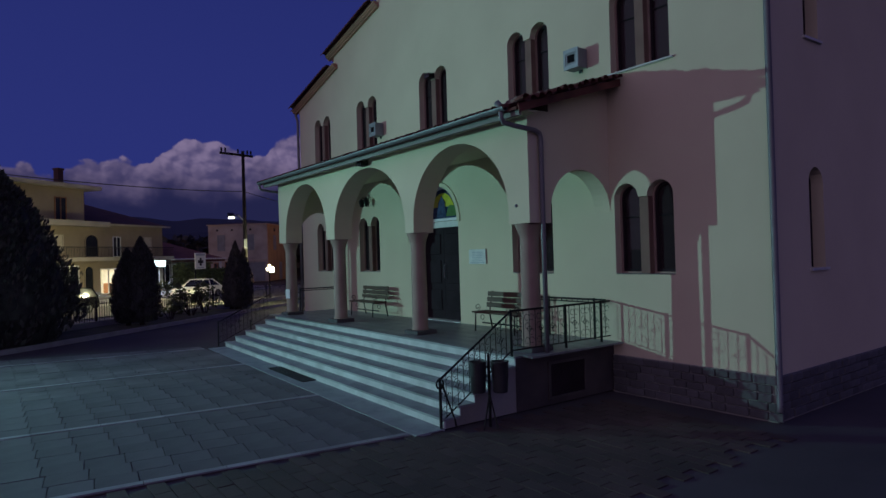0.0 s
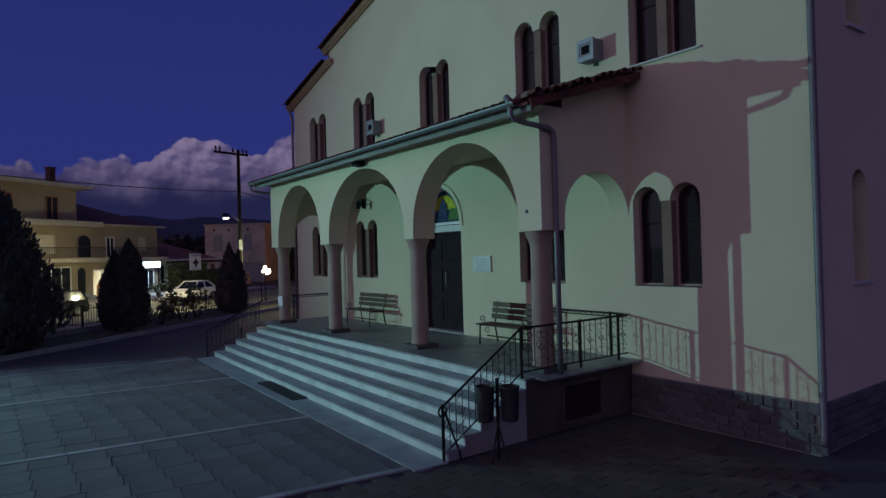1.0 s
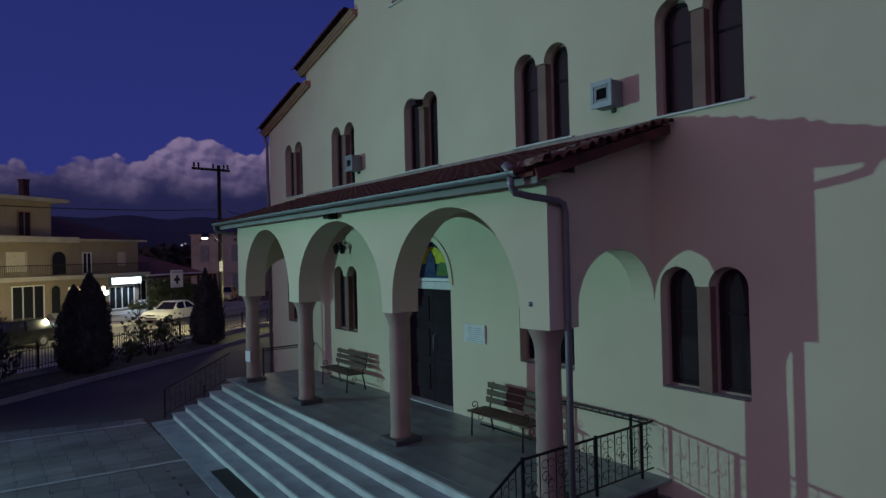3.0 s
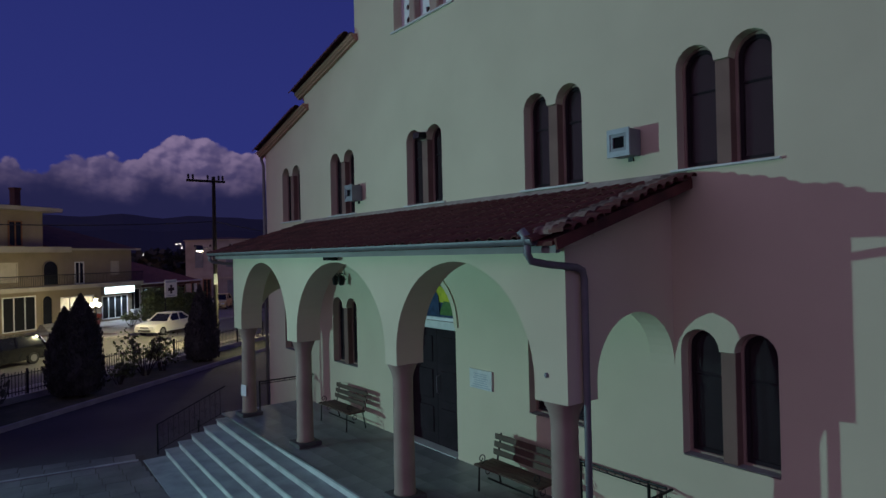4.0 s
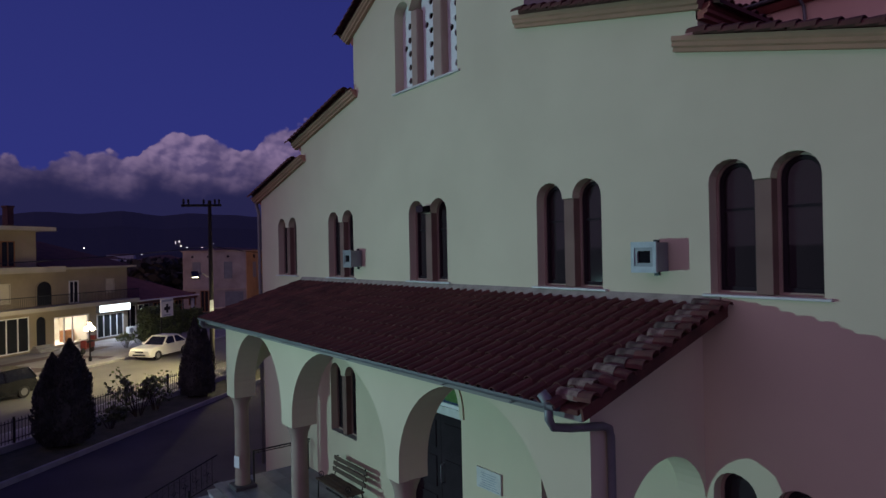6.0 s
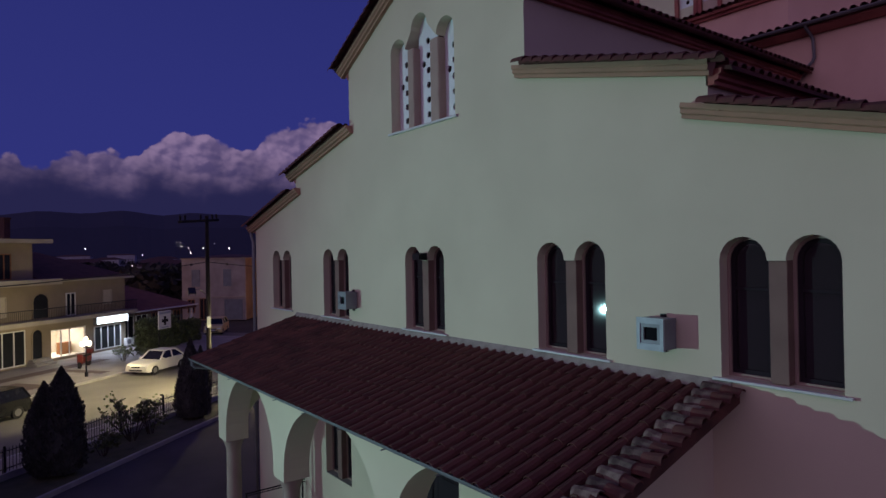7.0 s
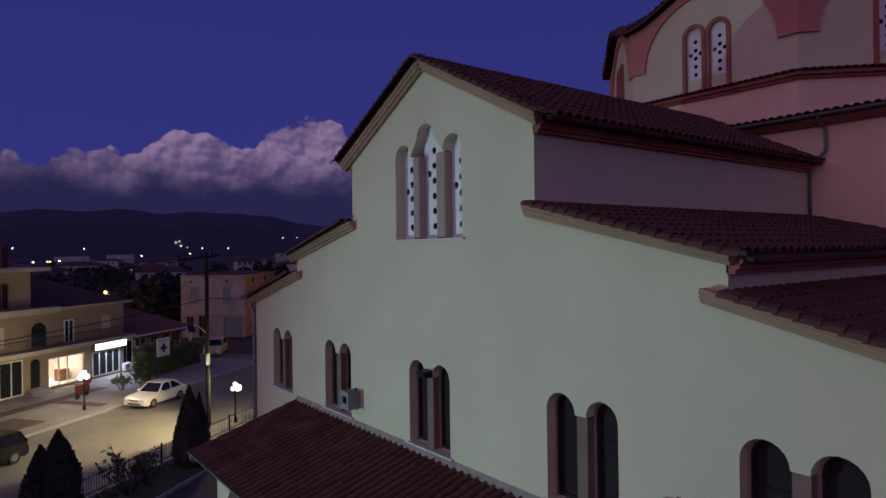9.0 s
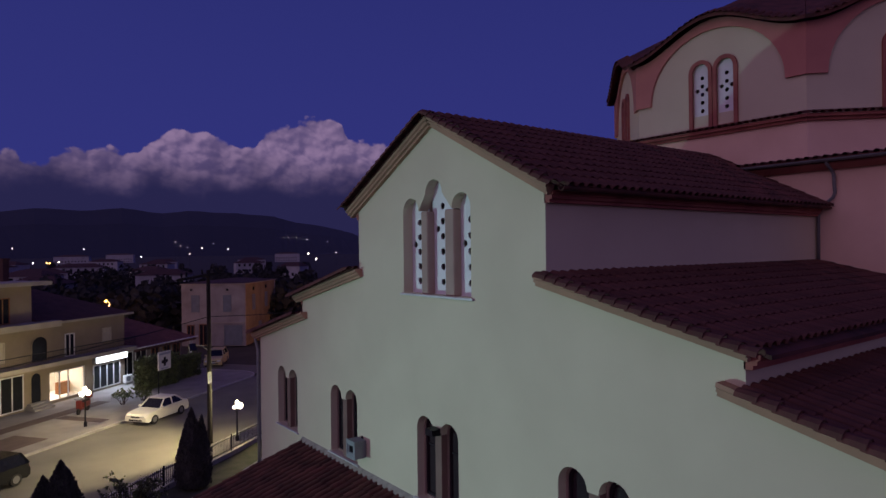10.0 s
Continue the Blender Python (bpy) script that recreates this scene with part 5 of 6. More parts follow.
part("lamp_glass", boxes((-0.165, 0.165, -0.02, 0.0, -0.12, 0.13), bevel=0.006), glow("lit_pole_lamp", (1.0, 0.93, 0.72), 90.0), lh)
part("notice_board", boxes((-0.42, -0.08, -0.2, -0.16, 3.5, 4.15)), GREYSHUT, pl, "pale board fixed to the pole")
lamp("pole_lamp_light", "SPOT", STREET @ Vector((23.10, 25.0, 5.35)), 3400, (1.0, 0.93, 0.52), 0.12, STREET @ Vector((20.8, 32.0, 0.0)), 98, 0.5)
cable = thing("overhead_cable", "sagging black overhead cable between poles", "cable")
for s0, s1, z0, z1, sag, d0, d1 in ((-16.0, 24.5, 7.6, 7.3, 0.9, 25.9, 25.9), (24.5, 62.0, 7.3, 7.0, 0.8, 25.9, 26.2)):
    pts = [STREET @ Vector((s0 + (s1 - s0) * k, d0 + (d1 - d0) * k, z0 + (z1 - z0) * k - 4 * sag * k * (1 - k))) for k in np.linspace(0, 1, 25)]
    part("cable_span", tube(bmesh.new(), pts, 0.022, 5), RUBBER, cable)

sg = thing("cross_sign", "white square sign with a dark cross on a post", "sign", STREET @ Matrix.Translation((33.7, 36.7, 0.12)))
part("post", tube(bmesh.new(), [(-0.55, 0.08, 0), (-0.55, 0.08, 3.4)], 0.045, 8), IRON, sg)
bd = part("board", boxes((-0.68, 0.68, -0.04, 0.04, 1.98, 3.36), bevel=0.01), WHITEFRAME, sg)
part("top_band", boxes((-0.6, 0.6, -0.046, -0.041, 3.12, 3.28)), INK, bd)
part("cross_symbol", boxes((-0.34, 0.34, -0.046, -0.041, 2.48, 2.72), (-0.12, 0.12, -0.048, -0.042, 2.26, 2.94)), IRON, bd)
part("writing_bar", boxes((-0.4, 0.4, -0.046, -0.041, 2.06, 2.14)), INK, bd)

# sodium lamp beyond the roofs, and one added unseen behind the church to light the side street
SODIUM = glow("sodium_lamp", (1.0, 0.50, 0.10), 6.0)
for s, d, z, r, pw in ((50.0, 58.0, 5.9, 0.15, 260), (60.0, 32.0, 6.4, 0.2, 800)):
    t = thing("sodium_lamp", "orange sodium street lamp on a slim mast", "street lamp", STREET @ Matrix.Translation((s, d, 0)), "sodium lamps")
    part("mast", tube(bmesh.new(), [(0.5, 0, 0), (0.5, 0, z - 0.3), (0, 0, z + 0.05)], 0.05, 6), SPEAKER, t)
    b = bmesh.new()
    bmesh.ops.create_uvsphere(b, u_segments=10, v_segments=6, radius=r)
    part("lamp_head", b, SODIUM, t, m=Matrix.Translation((0, 0, z - 0.15)))
    lamp("sodium_light", "POINT", STREET @ Vector((s, d, z - 0.55)), pw, (1.0, 0.50, 0.14), 0.15)

# ---- fence ----
fence = thing("fence", "low iron picket fence on a pale wall", "fence", STREET)
part("base_wall", boxes((-6, 38, 23.2, 23.4, 0.0, 0.30)), KERB, fence)
for z in (0.42, 1.02):
    part("rail", boxes((-6, 38, 23.28, 23.32, z, z + 0.03)), IRON, fence)
pk = mesh_of(boxes((-0.008, 0.008, 23.292, 23.308, 0.30, 1.13)), IRON)
for i, s in enumerate(np.arange(4.0, 36.0, 0.13)):
    o = new("picket", pk)
    o.parent = fence
    o.location = (s, 0, 0.03 * (i % 2))
for s in np.arange(-5.8, 38, 2.6):
    part("post", boxes((s - 0.03, s + 0.03, 23.27, 23.33, 0.0, 1.22), bevel=0.006), IRON, fence)

# ---- plants ----
def leaf_mesh(points, dirs, size, aspect, rng, material):
    """Small kite-shaped leaves at points, pointing along dirs."""
    n = len(points)
    side = np.cross(dirs, rng.normal(size=(n, 3)))
    side /= np.linalg.norm(side, axis=1)[:, None] + 1e-9
    ln = size * rng.uniform(0.6, 1.4, n)[:, None]
    a = points - dirs * ln * 0.5
    b = points + side * ln * aspect
    c = points + dirs * ln * 0.5
    d = points - side * ln * aspect
    verts = np.stack([a, b, c, d], 1).reshape(-1, 3)
    faces = np.arange(4 * n).reshape(-1, 4)
    me = bpy.data.meshes.new("leaves")
    me.from_pydata(verts.tolist(), [], faces.tolist())
    me.materials.append(material)
    return me


LEAFDARK = material("dark_cypress_foliage", (0.078, 0.078, 0.066), 0.9, vary=0.5, scale=3, fine=40, bump=0.2, island=0.6)
LEAFSHRUB = material("shrub_leaves", (0.095, 0.120, 0.045), 0.7, vary=0.4, scale=3, fine=40, island=0.6)
BARK = material("brown_bark", (0.06, 0.045, 0.035), 0.95, vary=0.4, scale=8, fine=30, bump=0.5)


def cypress(place, stems, label, seed, n=9500, size=0.14):
    """stems: (x, y, height, radius, squareness)."""
    r = np.random.default_rng(seed)
    t = thing("cypress_tree", label, "tree", Matrix.Translation(place), "cypress trees")
    pts, dirs = [], []
    core = bmesh.new()
    tr = bmesh.new()
    tot = sum(s[2] * s[3] for s in stems)
    for (x, y, h, rad, sq) in stems:
        shape = lambda k: rad * (1 - np.clip((k - 0.25) / 0.75, 0, 1) ** sq) * (0.72 + 0.28 * np.clip(k / 0.18, 0, 1))
        m = int(n * h * rad / tot)
        k = r.uniform(0.02, 1.0, m)
        a = r.uniform(0, 2 * math.pi, m)
        lump = 1 + 0.10 * np.sin(3 * a + 9 * k + seed) + 0.08 * np.sin(7 * a - 17 * k)
        rr = shape(k) * lump * r.uniform(0.86, 1.06, m)
        pts.append(np.stack([x + rr * np.cos(a), y + rr * np.sin(a), 0.12 + k * (h - 0.1)], 1))
        dd = np.stack([0.45 * np.cos(a), 0.45 * np.sin(a), np.full(m, 1.0)], 1) + r.normal(scale=0.28, size=(m, 3))
        dirs.append(dd / np.linalg.norm(dd, axis=1)[:, None])
        revolve(core, [(float(shape(q)) * 0.88 + 0.01, 0.15 + q * (h - 0.25)) for q in np.linspace(0, 1, 14)], 14, x, y)
        revolve(tr, [(0.11, 0.0), (0.09, 0.3), (0.03, h * 0.8)], 8, x, y)
    part("trunk", tr, BARK, t)
    o = new("crown", leaf_mesh(np.concatenate(pts), np.concatenate(dirs), size, 0.22, r, LEAFDARK))
    o.parent = t
    part("inner_crown", core, LEAFDARK, t)
    return t


cypress((-23.75, -4.66, 0.05), [(0.08, 0.16, 3.78, 0.72, 2.3), (-0.12, -0.34, 3.30, 0.62, 2.5)], "dark twin-topped clipped cypress in the bed", 3)
cypress((-28.6, 1.28, 0.05), [(0, -0.10, 3.72, 0.62, 1.7), (0.12, 0.32, 3.35, 0.46, 1.6), (-0.1, -0.34, 2.9, 0.46, 1.7), (0.2, 0.05, 3.2, 0.5, 1.6)], "dark clipped cypress in the bed before the street", 5)
cypress((-20.8, -10.65, -0.07), [(0, 0, 7.4, 2.7, 1.9), (0.3, 0.9, 6.3, 2.4, 1.8), (0.5, -1.4, 6.6, 2.2, 1.8)], "tall broad dark cypress at the yard's edge", 8, 24000, 0.22)
cypress(P(34.6, 22.4, 0.05), [(0, 0, 3.0, 0.75, 2.4)], "small dark cypress beyond the church corner", 11, 2200)


def shrub(place, h, w, label, seed, leaves=420, stems=16):
    r = np.random.default_rng(seed)
    t = thing("shrub", label, "shrub", Matrix.Translation(place), "shrubs")
    pts = []
    for i in range(stems):
        a = r.uniform(0, 2 * math.pi)
        top = Vector((w * r.uniform(0.3, 1.0) * math.cos(a), w * r.uniform(0.3, 1.0) * math.sin(a), h * r.uniform(0.55, 1.0)))
        mid = Vector((top.x * 0.4, top.y * 0.4, top.z * 0.55)) + Vector(r.normal(scale=0.08, size=3))
        part("branch", tube(bmesh.new(), [(0.1 * math.cos(a), 0.1 * math.sin(a), 0), mid, top], [0.022, 0.014, 0.006], 5), BARK, t)
        for j in range(leaves // stems):
            k = r.uniform(0.35, 1.05)
            p = mid.lerp(top, k) + Vector(r.normal(scale=0.12, size=3))
            pts.append(p)
    pts = np.array(pts)
    dd = r.normal(size=pts.shape)
    dd /= np.linalg.norm(dd, axis=1)[:, None]
    o = new("foliage", leaf_mesh(pts, dd, 0.17, 0.36, r, LEAFSHRUB))
    o.parent = t


shrub((-26.5, -1.75, 0.06), 1.95, 1.25, "loose half-bare rose shrub in the bed by the fence", 21, 270)
shrub((-27.2, -0.9, 0.06), 1.3, 0.7, "low leafy shrub in the bed by the fence", 22, 260, 10)
shrub((-25.2, -3.0, 0.06), 0.9, 0.7, "low leafy shrub in the bed", 23, 200, 9)
shrub(tuple(P(30.5, 37.6, 0.12)), 1.0, 0.8, "thin potted shrub on the forecourt", 24, 220, 10)
shrub(tuple(P(31.8, 37.0, 0.12)), 0.8, 0.7, "thin shrub beside the sign post", 25, 200, 10)


def hedge(s, d, w, l, h, label, seed):
    r = np.random.default_rng(seed)
    n = int(1500 * h)
    p = r.uniform(-1, 1, (n, 3))
    ax = r.integers(0, 3, n)
    p[np.arange(n), ax] = np.where(r.uniform(size=n) < 0.5, -1, 1)
    p[:, 2] = np.abs(p[:, 2])
    p = p * np.array([l / 2, w / 2, h]) * (1 + 0.06 * np.sin(p[:, :1] * 9) + r.normal(scale=0.04, size=(n, 1)))
    dd = r.normal(size=p.shape)
    dd /= np.linalg.norm(dd, axis=1)[:, None]
    t = thing("hedge", label, "hedge", STREET @ Matrix.Translation((s, d, 0.12)), "forecourt hedges")
    o = new("foliage", leaf_mesh(p, dd, 0.22, 0.4, r, LEAFSHRUB))
    o.parent = t
    part("inner_foliage", boxes((-l * 0.45, l * 0.45, -w * 0.42, w * 0.42, 0, h * 0.92), bevel=0.15), LEAFSHRUB, t)


hedge(36.2, 39.6, 1.3, 3.4, 2.3, "tall clipped green hedge before the tavern", 31)
hedge(39.8, 39.9, 1.2, 3.0, 1.7, "lower clipped green hedge before the tavern", 32)

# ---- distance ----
HILL = material("far_hillside_haze_glow", (0.010, 0.010, 0.018), 1.0, vary=0.3, scale=0.004, fine=0.05, bump=0)
# faint blue emission on the slopes stands in for dusk haze before them
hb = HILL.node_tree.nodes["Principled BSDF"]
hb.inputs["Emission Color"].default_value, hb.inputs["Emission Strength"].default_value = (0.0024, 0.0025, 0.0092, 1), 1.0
bm = bmesh.new()
prev = None
for k in range(121):
    a = radians(100 + k * 1.0)
    b = 180 - math.degrees(a)
    el = float(np.interp(b, [-40, -10, 2, 7.5, 14, 19, 22, 25.4, 28.9, 30, 34, 60], [2.2, 2.8, 3.39, 3.6, 3.5, 3.4, 3.05, 2.45, 1.65, 1.2, 0.9, 1.0]))
    h = 11 + 3100 * math.tan(radians(el)) + 5 * math.sin(k * 1.1) + 9 * noise.noise(Vector((k * 0.35, 0, 0)))
    base, slope_, top = [bm.verts.new((r_ * math.cos(a), r_ * math.sin(a), z)) for r_, z in ((2300, -2), (2700, h * 0.6), (3100, h))]
    if prev:
        bm.faces.new((prev[0], base, slope_, prev[1]))
        bm.faces.new((prev[1], slope_, top, prev[2]))
    prev = (base, slope_, top)
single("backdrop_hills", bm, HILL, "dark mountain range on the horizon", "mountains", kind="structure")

rng = random.Random(17)
FARWALL = material("far_pale_wall", (0.46, 0.45, 0.46), 0.9, vary=0.2, scale=0.4, fine=5, bump=0)
for i, (s, d, w, l, h) in enumerate(((140.8, 126, 8, 13, 5.0), (203, 220, 10, 19, 5.6), (151, 182, 10, 15, 5.0), (217, 275, 9, 13, 6.5), (450, 484, 14, 28, 9), (620, 590, 14, 30, 10), (610, 357, 14, 26, 9), (230, 136, 8, 10, 5), (175, 160, 8, 12, 5), (260, 230, 9, 14, 5.5), (300, 260, 9, 15, 6), (190, 250, 9, 13, 6), (330, 330, 10, 18, 6), (120, 150, 9, 12, 5.5), (280, 190, 9, 14, 5.5), (360, 240, 10, 16, 6), (95, 118, 8, 10, 5))):
    t = thing("village_house", "pale village house with a low tiled roof in the distance", "house", STREET @ Matrix.Translation((s, d, 0)) @ pose(0, 0, 0, 0, 0, rng.uniform(-95, -40)), "village houses")
    part("wall", boxes((-l / 2, l / 2, -w / 2, w / 2, 0, h)), FARWALL, t)
    bm = bmesh.new()
    e = 0.4
    vs = [bm.verts.new(p) for p in ((-l / 2 - e, -w / 2 - e, h), (l / 2 + e, -w / 2 - e, h), (l / 2 + e, w / 2 + e, h), (-l / 2 - e, w / 2 + e, h), (-l / 4, 0, h + 1.6), (l / 4, 0, h + 1.6))]
    for q in ((0, 1, 5, 4), (1, 2, 5), (2, 3, 4, 5), (3, 0, 4), (3, 2, 1, 0)):
        bm.faces.new([vs[k] for k in q])
    part("roof", bm, ROOFDARK, t)
    for x in np.arange(-l / 2 + 1.2, l / 2 - 1.4, 2.6):
        for z in (1.0, 3.8):
            if z + 1.3 < h:
                part("window", boxes((x, x + 1.0, -w / 2 - 0.05, -w / 2 - 0.004, z, z + 1.3)), WINDARK, t)

# far trees as one dark wood
r = np.random.default_rng(77)
pts, dirs = [], []
for i in range(300):
    k = 1 / r.uniform(1 / 520, 1 / 85)
    a = radians(r.uniform(28, 58))
    s, d = -6 + k * math.cos(a) * 1.0, 3 + k * math.sin(a)
    c = P(s, d)
    h = r.uniform(3, 6.5)
    n = 150
    a, k = r.uniform(0, 6.283, n), r.uniform(0.05, 1, n)
    rad = h * 0.42 * np.sqrt(np.clip(1 - (k * 1.6 - 0.75) ** 2, 0.05, 1)) * r.uniform(0.75, 1.1, n)
    pts.append(np.stack([c.x + rad * np.cos(a), c.y + rad * np.sin(a), k * h], 1))
pts = np.concatenate(pts)
dirs = r.normal(size=pts.shape)
dirs /= np.linalg.norm(dirs, axis=1)[:, None]
wood = new("far_trees", leaf_mesh(pts, dirs, 1.1, 0.4, r, material("far_tree_foliage", (0.048, 0.048, 0.040), 0.95, vary=0.4, scale=0.6, fine=4, bump=0, island=0.4)))
tagged(wood, "dark scattered trees among the village houses", "trees", kind="stuff")

# lights of the plain
TOWNLIGHT = glow("distant_white_lamp", (1.0, 0.95, 0.80), 9.0)
TOWNORANGE = glow("distant_orange_lamp", (1.0, 0.60, 0.16), 5.0)
for az, el, dist, sz, m in ((177.3, 0.51, 700, 0.6, 0), (176.0, -0.63, 420, 0.5, 0), (175.1, -0.65, 335, 0.55, 1), (174.9, -0.66, 340, 0.5, 1), (174.3, -0.6, 380, 0.5, 0), (172.6, 0.42, 650, 0.6, 0), (169.3, -1.55, 240, 0.35, 0), (168.5, -0.27, 480, 0.6, 0), (165.9, 0.88, 900, 0.6, 0), (165.6, 0.97, 950, 0.6, 0), (165.5, 0.6, 900, 0.7, 0), (165.0, 0.45, 800, 0.5, 0), (164.8, -0.09, 560, 0.65, 0), (163.8, 0.38, 700, 0.8, 0), (162.9, 0.75, 900, 0.5, 0), (161.7, 0.31, 700, 0.8, 0), (157.1, 1.26, 1100, 0.7, 0), (156.6, 1.26, 1100, 0.7, 0), (155.9, 1.25, 1100, 0.7, 0), (155.0, 1.09, 1100, 0.9, 0), (154.9, -0.17, 500, 0.8, 0), (154.2, -0.69, 420, 0.6, 0), (153.2, 0.92, 1000, 0.6, 0), (152.4, -0.1, 520, 0.6, 0)):
    b = bmesh.new()
    bmesh.ops.create_icosphere(b, subdivisions=2, radius=sz * 0.62)
    eye = Vector((1.6, -7.0, 11.0))
    q = eye + Vector((math.cos(radians(az)) * dist, math.sin(radians(az)) * dist, math.tan(radians(el)) * dist))
    t = thing("distant_lamp", "small bright street lamp far out on the dark plain", "lamp", Matrix.Translation((q.x, q.y, -0.12)), "distant lamps")
    part("lamp_head", b, TOWNORANGE if m else TOWNLIGHT, t, m=Matrix.Translation((0, 0, q.z + 0.12)))
    part("mast", boxes((-0.06, 0.06, -0.06, 0.06, 0.0, max(0.5, q.z))), IRON, t)

# ---- pieces: roof tiles ----
def tile_verts(l=0.42, r0=0.068, r1=0.079, n=5):
    v, f = [], []
    for y, r in ((0, r0), (l, r1)):
        for i in range(n + 1):
            a = math.pi * i / n
            v.append((-r * math.cos(a), y, r * 0.95 * math.sin(a)))
    for i in range(n + 1):
        a = math.pi * i / n
        v.append((-(r1 - 0.011) * math.cos(a), l, (r1 - 0.011) * 0.95 * math.sin(a)))
    m = n + 1
    for i in range(n):
        f.append((i, i + 1, m + i + 1, m + i))
        f.append((m + i, m + i + 1, 2 * m + i + 1, 2 * m + i))
    return np.array(v), f


TV, TF = tile_verts()


def tile_mesh(mat):
    me = bpy.data.meshes.new("roof_tile")
    me.from_pydata(TV.tolist(), [], TF)
    me.materials.append(mat)
    return me


TILE_A, TILE_B = tile_mesh(TILE_PIECE), tile_mesh(TILE_LIT)


def lay_tiles(roof, o, along, down, cols, order, limit=300, worn=(), pitch=0.21, step=0.36):
    """Rows of half-round tiles down a slope; the first ones in order stay single pieces. worn: columns that take the
    paler, light-painted tile.
    """
    o, along, down = Vector(o), Vector(along), Vector(down)
    a, d = along.normalized(), down.normalized()
    nz = a.cross(d)
    if nz.z < 0:
        a2, nz = -a, -nz
    else:
        a2 = a
    rows = int(down.length / step + 0.5)
    rg = random.Random(7)
    spots = [(c, r) for c in cols for r in range(rows)]
    spots.sort(key=order)
    rest_v, rest_f = [], []
    for k, (c, r) in enumerate(spots):
        jx, jr = rg.uniform(-0.008, 0.008), rg.uniform(-0.02, 0.02)
        p = o + a * (0.08 + pitch * c + jx) + d * (step * r - 0.02) + nz * (0.012 + rg.uniform(0, 0.008))
        tilt = -0.035
        x = a2 + d * jr
        y = (d - nz * tilt).normalized()
        x = (x - y * x.dot(y)).normalized()
        z = x.cross(y)
        m = Matrix((x, y, z)).transposed().to_4x4()
        m.translation = p
        if k < limit:
            ob = new("tile", TILE_B if c in worn else TILE_A)
            ob.parent = roof
            ob.matrix_local = m
        else:
            w = TV @ np.array(m.to_3x3()).T + np.array(p)
            i0 = len(rest_v) * len(TV)
            rest_v.append(w)
            rest_f += [tuple(i + i0 for i in q) for q in TF]
    if rest_v:
        me = bpy.data.meshes.new("tiles")
        me.from_pydata(np.concatenate(rest_v).tolist(), [], rest_f)
        me.materials.append(TILE)
        ob = new("tile_field", me)
        ob.parent = roof
        tagged(ob, kind="stuff")


N9 = range(0, 47)
lay_tiles(ROOF_OBS[0], *ROOFS[0][1:], N9, lambda q: q[0])
lay_tiles(ROOF_OBS[1], *ROOFS[1][1:], range(0, 3), lambda q: q[0])
lay_tiles(ROOF_OBS[2], *ROOFS[2][1:], N9, lambda q: q[0])
lay_tiles(ROOF_OBS[3], *ROOFS[3][1:], range(0, 6), lambda q: q[0])
lay_tiles(ROOF_OBS[4], *ROOFS[4][1:], range(0, 60), lambda q: q[0])
lay_tiles(ROOF_OBS[5], *ROOFS[5][1:], range(0, 6), lambda q: q[0])
lay_tiles(ROOF_OBS[6], *ROOFS[6][1:], range(0, 57), lambda q: -q[0])
for i in range(28):
    ob = new("ridge_tile", TILE_A)
    ob.parent = ROOF_OBS[0]
    ob.matrix_local = Matrix.Translation((MID, -0.2 + 0.37 * i, 13.49)) @ Matrix.Diagonal((1.35, 1.0, 1.2, 1.0))
def verge(roof, o, down):
    o, down = Vector(o), Vector(down)
    d = down.normalized()
    ang = math.degrees(math.atan2(-d.z, abs(d.x)))
    n = int(down.length / 0.21)
    for i in range(n):
        p = o + d * (0.21 * i) + Vector((0, -0.075, -0.005))
        ob = new("verge_tile", TILE_A)
        ob.parent = roof
        yaw = -90 if d.x > 0 else 90
        ob.matrix_local = Matrix.Translation(p) @ pose(0, 0, 0, 0, 0, yaw) @ pose(0, 0, 0, -ang + 6, 0, 0) @ Matrix.Diagonal((1.45, 0.62, 1.3, 1))


for k in range(6):
    verge(ROOF_OBS[k], ROOFS[k][1], ROOFS[k][3])
# mortar flashing along the porch roof's upper edge
MORTAR = material("pale_lime_mortar", (0.36, 0.31, 0.27), 0.95, vary=0.35, scale=6, fine=40, bump=0.4)
bm = bmesh.new()
prism(bm, [(0.0, 0.0), (0.09, 0.0), (0.0, 0.11)], (-13.88, -0.004, 6.0), (-1.80, -0.004, 6.0))
part("mortar_flashing", bm, MORTAR, church)
# tiles laid across the porch roof's rake, their open ends towards the field; the inner row is painted paler for the
# floodlight it catches
rg = random.Random(3)
dn = Vector((0, -2.70, -0.80)).normalized()
for i in range(14):
    for k, xo in enumerate((-2.10, -1.86)):
        p = Vector((xo + rg.uniform(-0.02, 0.02), 0, 6.015 + 0.02 * k)) + dn * (0.10 + 0.20 * i + 0.03 * k)
        ob = new("verge_tile", TILE_B if k == 0 else TILE_A)
        ob.parent = ROOF_OBS[6]
        ob.matrix_local = Matrix.Translation(p + Vector((0, 0, 0.02))) @ pose(0, 0, 0, 16.5, 0, 0) @ pose(0, 0, 0, 0, 0, -90 + rg.uniform(-9, 9)) @ pose(0, 0, 0, rg.uniform(-9, 4), 0, 0) @ Matrix.Diagonal((1.12, 0.72 if k == 0 else 0.55, 1.15 if k == 0 else 0.95, 1))
bm = bmesh.new()
prism(bm, [(-0.03, -0.10), (0.0, -0.10), (0.0, 0.03), (-0.03, 0.03)], (-1.745, 0.0, 5.97), (-1.745, -2.70, 5.17))
part("rake_board", bm, TILE, church)
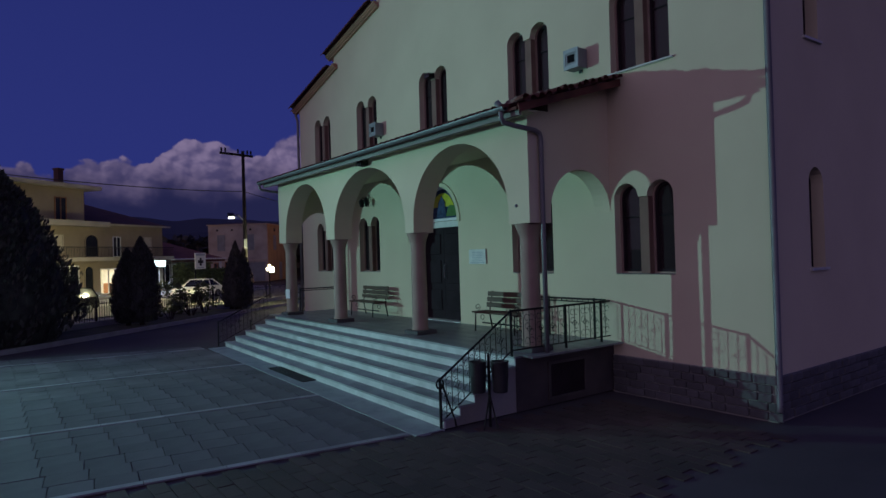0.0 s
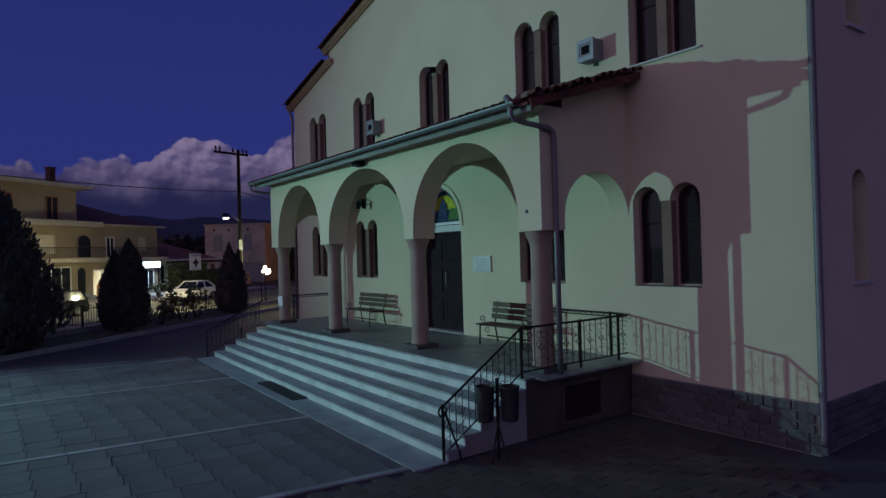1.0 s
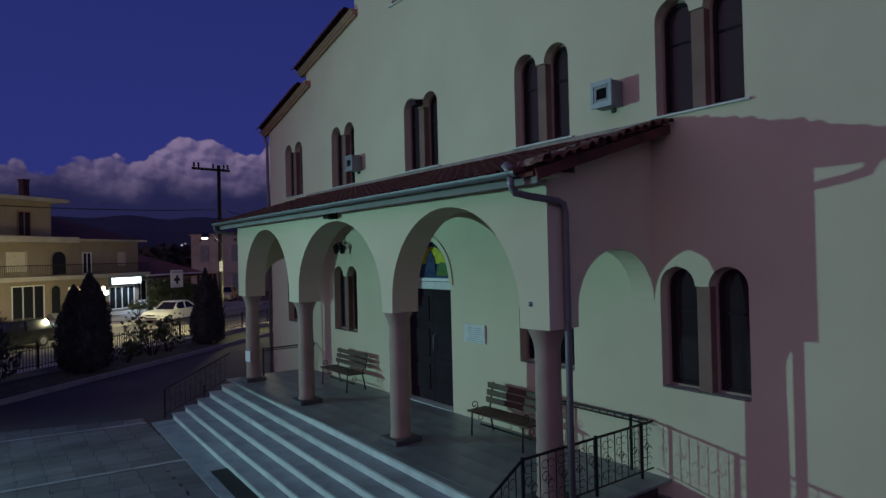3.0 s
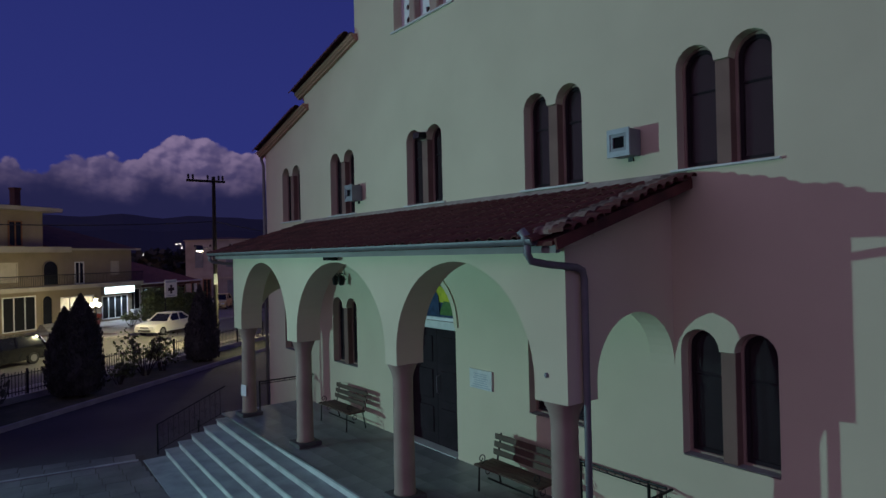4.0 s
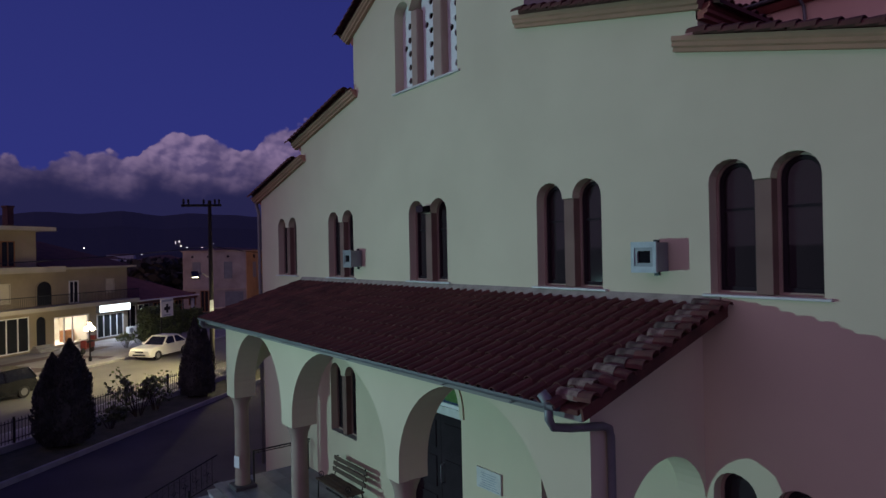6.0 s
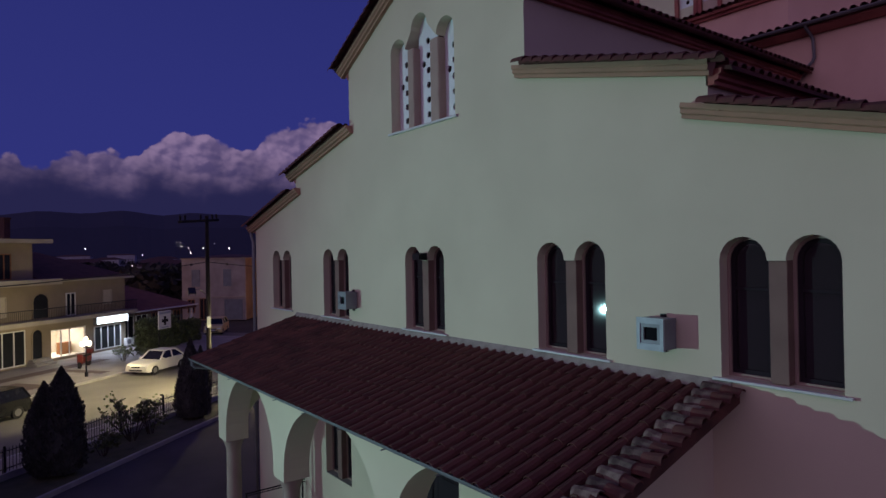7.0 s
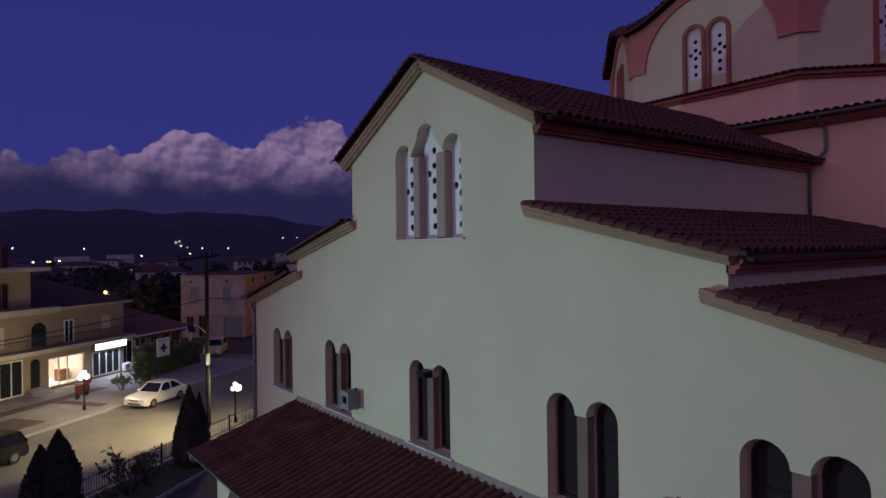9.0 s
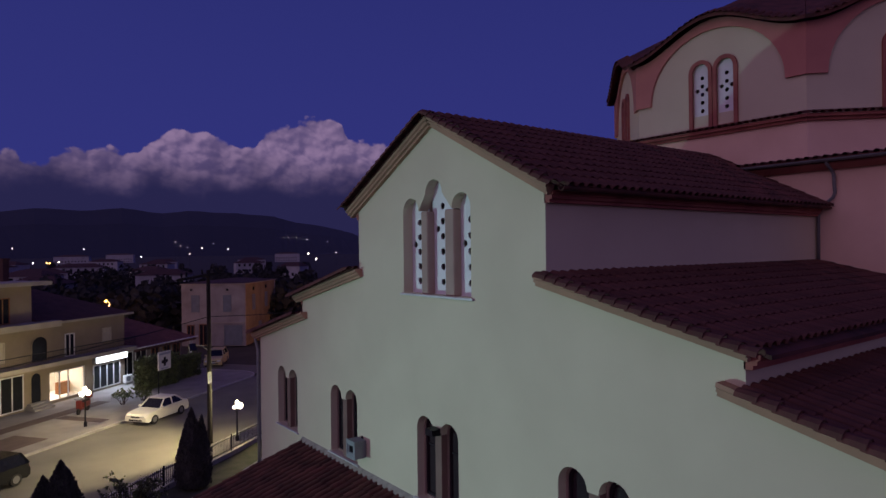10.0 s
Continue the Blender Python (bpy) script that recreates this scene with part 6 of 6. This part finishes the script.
# tiles along the crossing's eave and the drum's wavy eaves
for i in range(62):
    ob = new("eave_tile", TILE_A)
    ob.parent = church
    ob.matrix_local = Matrix.Translation((-14.4 + 0.21 * i, 9.58, 13.08)) @ pose(0, 0, 0, -3, 0, 180)
for k in (7, 0, 1):
    a = -90 + 45 * k
    m = Matrix.Translation(CD) @ pose(0, 0, 0, 0, 0, a + 90) @ Matrix.Translation((0, -6.05, 0))
    for i in range(26):
        u = -2.50 + 5.0 * (i + 0.5) / 26
        z = 16.72 + 0.40 * (1 + math.cos(math.pi * u / 2.62))
        slope = math.degrees(math.atan(-0.40 * math.pi / 2.62 * math.sin(math.pi * u / 2.62)))
        ob = new("eave_tile", TILE_A)
        ob.parent = church
        ob.matrix_local = m @ Matrix.Translation((u, 0.0, z + 0.22)) @ pose(0, 0, 0, 0, -slope, 0) @ pose(0, 0, 0, -26, 0, 180)
    for i in range(27):
        u = -2.60 + 5.2 * (i + 0.5) / 27
        ob = new("ledge_tile", TILE_A)
        ob.parent = church
        ob.matrix_local = m @ Matrix.Translation((u, 0.0, 14.38)) @ pose(0, 0, 0, -12, 0, 180)

# ---- pieces: porch floor ----
def shared_box(x, y, z, mat, bevel=0.0):
    return mesh_of(boxes((-x / 2, x / 2, -y / 2, y / 2, -z, 0), bevel=bevel), mat)


ft = shared_box(0.404, 0.404, 0.034, PORCHFLOOR)
for i in range(30):
    for j in range(6):
        ob = new("floor_tile", ft)
        ob.parent = PLAT
        ob.location = (-13.87 + 0.408 * i, -2.246 + 0.408 * j, DECK)
edge = bmesh.new()
skew_box(edge, -14.08, -2.075, 0.0, -0.19, DECK - 0.035, DECK - 0.004)
part("floor_edge", edge, PORCHFLOOR, PLAT)

# ---- pieces: plinth stones ----
rg = random.Random(12)
kinds = [shared_box(w, 0.05, 0.125, STONE, 0.012) for w in (0.22, 0.30, 0.38)]
sizes = (0.22, 0.30, 0.38)
for r in range(5):
    x = -2.02
    while x < 1.0:
        k = rg.randrange(3)
        if x + sizes[k] > 1.12:
            k = 0
        ob = new("plinth_stone", kinds[k])
        ob.parent = church
        ob.location = (x + sizes[k] / 2, -0.072 - rg.uniform(0, 0.02), 0.14 * (r + 1) - 0.048)
        x += sizes[k] + 0.015
    y = -0.06
    while y < 8.0:
        k = rg.randrange(3)
        ob = new("plinth_stone", kinds[k])
        ob.parent = church
        ob.matrix_local = pose(1.10 + rg.uniform(0, 0.02), y + sizes[k] / 2, 0.14 * (r + 1) - 0.048, 0, 0, 90)
        y += sizes[k] + 0.015

# ---- pieces: yard paving ----
STRIPMAT = material("worn_pale_stone_strip", (0.36, 0.365, 0.37), 0.7, vary=0.35, scale=1.2, fine=30, bump=0.1, tone=(0.20, 0.20, 0.205), piece=0.3)
paving = thing("yard_paving", "grey concrete paving slabs with pale strips before the stairs", "paving", Matrix.Translation((0, 0, -0.056)), kind="structure")
STRIPS = [((-2.23, -4.5), (-2.90, -10.0)), ((-5.78, -4.5), (-6.46, -10.0)), ((-10.67, -4.4), (-11.22, -10.0)), ((-14.55, -4.3), (-15.45, -10.0))]


def strip_x(k, y):
    (x0, y0), (x1, y1) = STRIPS[k]
    return x0 + (x1 - x0) * (y - y0) / (y1 - y0)


base = slab([(-2.2, -4.40), (-14.95, -4.20), (-16.9, -9.7), (-19.6, -18.0), (-3.6, -18.0)], (), 0.03, "xy", 0.006)
part("bedding", base, REDPAVE, paving)
sl = shared_box(0.49, 0.49, 0.03, SLABMAT)
cells = []
for k in range(4):
    y = -4.40
    while y > -17.8:
        x0 = strip_x(k, y) - 0.07
        x1 = (strip_x(k + 1, y) if k < 3 else -15.2 + (y + 4.1) * 0.32) + 0.07
        n = max(1, round((x0 - x1) / 0.5))
        w = (x0 - x1) / n
        for i in range(n):
            cells.append((x0 - w * (i + 0.5), y - 0.25, w))
        y -= 0.5
cells.sort(key=lambda c: (c[0] - 3.0) ** 2 + (c[1] + 9.0) ** 2)
rest = bmesh.new()
rg = random.Random(5)
for i, (x, y, w) in enumerate(cells):
    z = 0.018 + rg.uniform(-0.003, 0.003)
    if i < 300:
        ob = new("paving_slab", sl)
        ob.parent = paving
        ob.matrix_local = pose(x, y, z, rg.uniform(-0.3, 0.3), rg.uniform(-0.3, 0.3), -7.3) @ Matrix.Diagonal((w / 0.5, 1, 1, 1))
    else:
        c, s_ = math.cos(radians(-7.3)), math.sin(radians(-7.3))
        vs = []
        for dx, dy, dz in ((-1, -1, -0.03), (1, -1, -0.03), (1, 1, -0.03), (-1, 1, -0.03), (-1, -1, 0), (1, -1, 0), (1, 1, 0), (-1, 1, 0)):
            ux, uy = dx * (w / 2 - 0.005), dy * 0.245
            vs.append(rest.verts.new((x + c * ux - s_ * uy, y + s_ * ux + c * uy, z + dz)))
        for q in ((4, 5, 6, 7), (0, 1, 5, 4), (1, 2, 6, 5), (2, 3, 7, 6), (3, 0, 4, 7)):
            rest.faces.new([vs[t] for t in q])
SLABREST = material("grey_concrete_paving_rest", (0.175, 0.160, 0.168), 0.85, vary=0.3, scale=0.8, fine=30, bump=0.2, tone=(0.088, 0.078, 0.085), island=0.3)
tagged(part("paving_slabs", rest, SLABREST, paving), kind="stuff")
for k in range(4):
    ys = np.arange(-4.4, -17.5, -1.0)
    for y in ys:
        xa, xb = strip_x(k, y), strip_x(k, y - 1.0)
        b = bmesh.new()
        prism(b, [(-0.06, 0.0), (0.06, 0.0), (0.06, 0.026), (-0.06, 0.026)], (xb, y - 0.995, 0.0), (xa, y - 0.005, 0.0))
        part("pale_strip", b, STRIPMAT, paving, "pale stone strip")
# brown blocks beside the strip
bm = bmesh.new()
rg = random.Random(9)
for j in range(62):
    y = -4.0 - 0.22 * j + 3.3
    xl = strip_x(0, y) + 0.08
    off = 0.2 * (j % 2)
    for i in range(9):
        x = xl + off + 0.42 * i
        if x > 1.3 + 0.1 * math.sin(j) or (y > -4.2 and x < -1.98) or y > -0.25:
            continue
        box(bm, x, x + 0.405, y - 0.205, y, -0.066, -0.046 + rg.uniform(-0.003, 0.003))
blocks = single("block_paving", bm, material("brown_paving_blocks", (0.085, 0.06, 0.052), 0.85, vary=0.3, scale=0.9, fine=30, bump=0.25, tone=(0.055, 0.042, 0.038), island=0.35), "dark brown block paving beside the church", "paving", kind="structure")
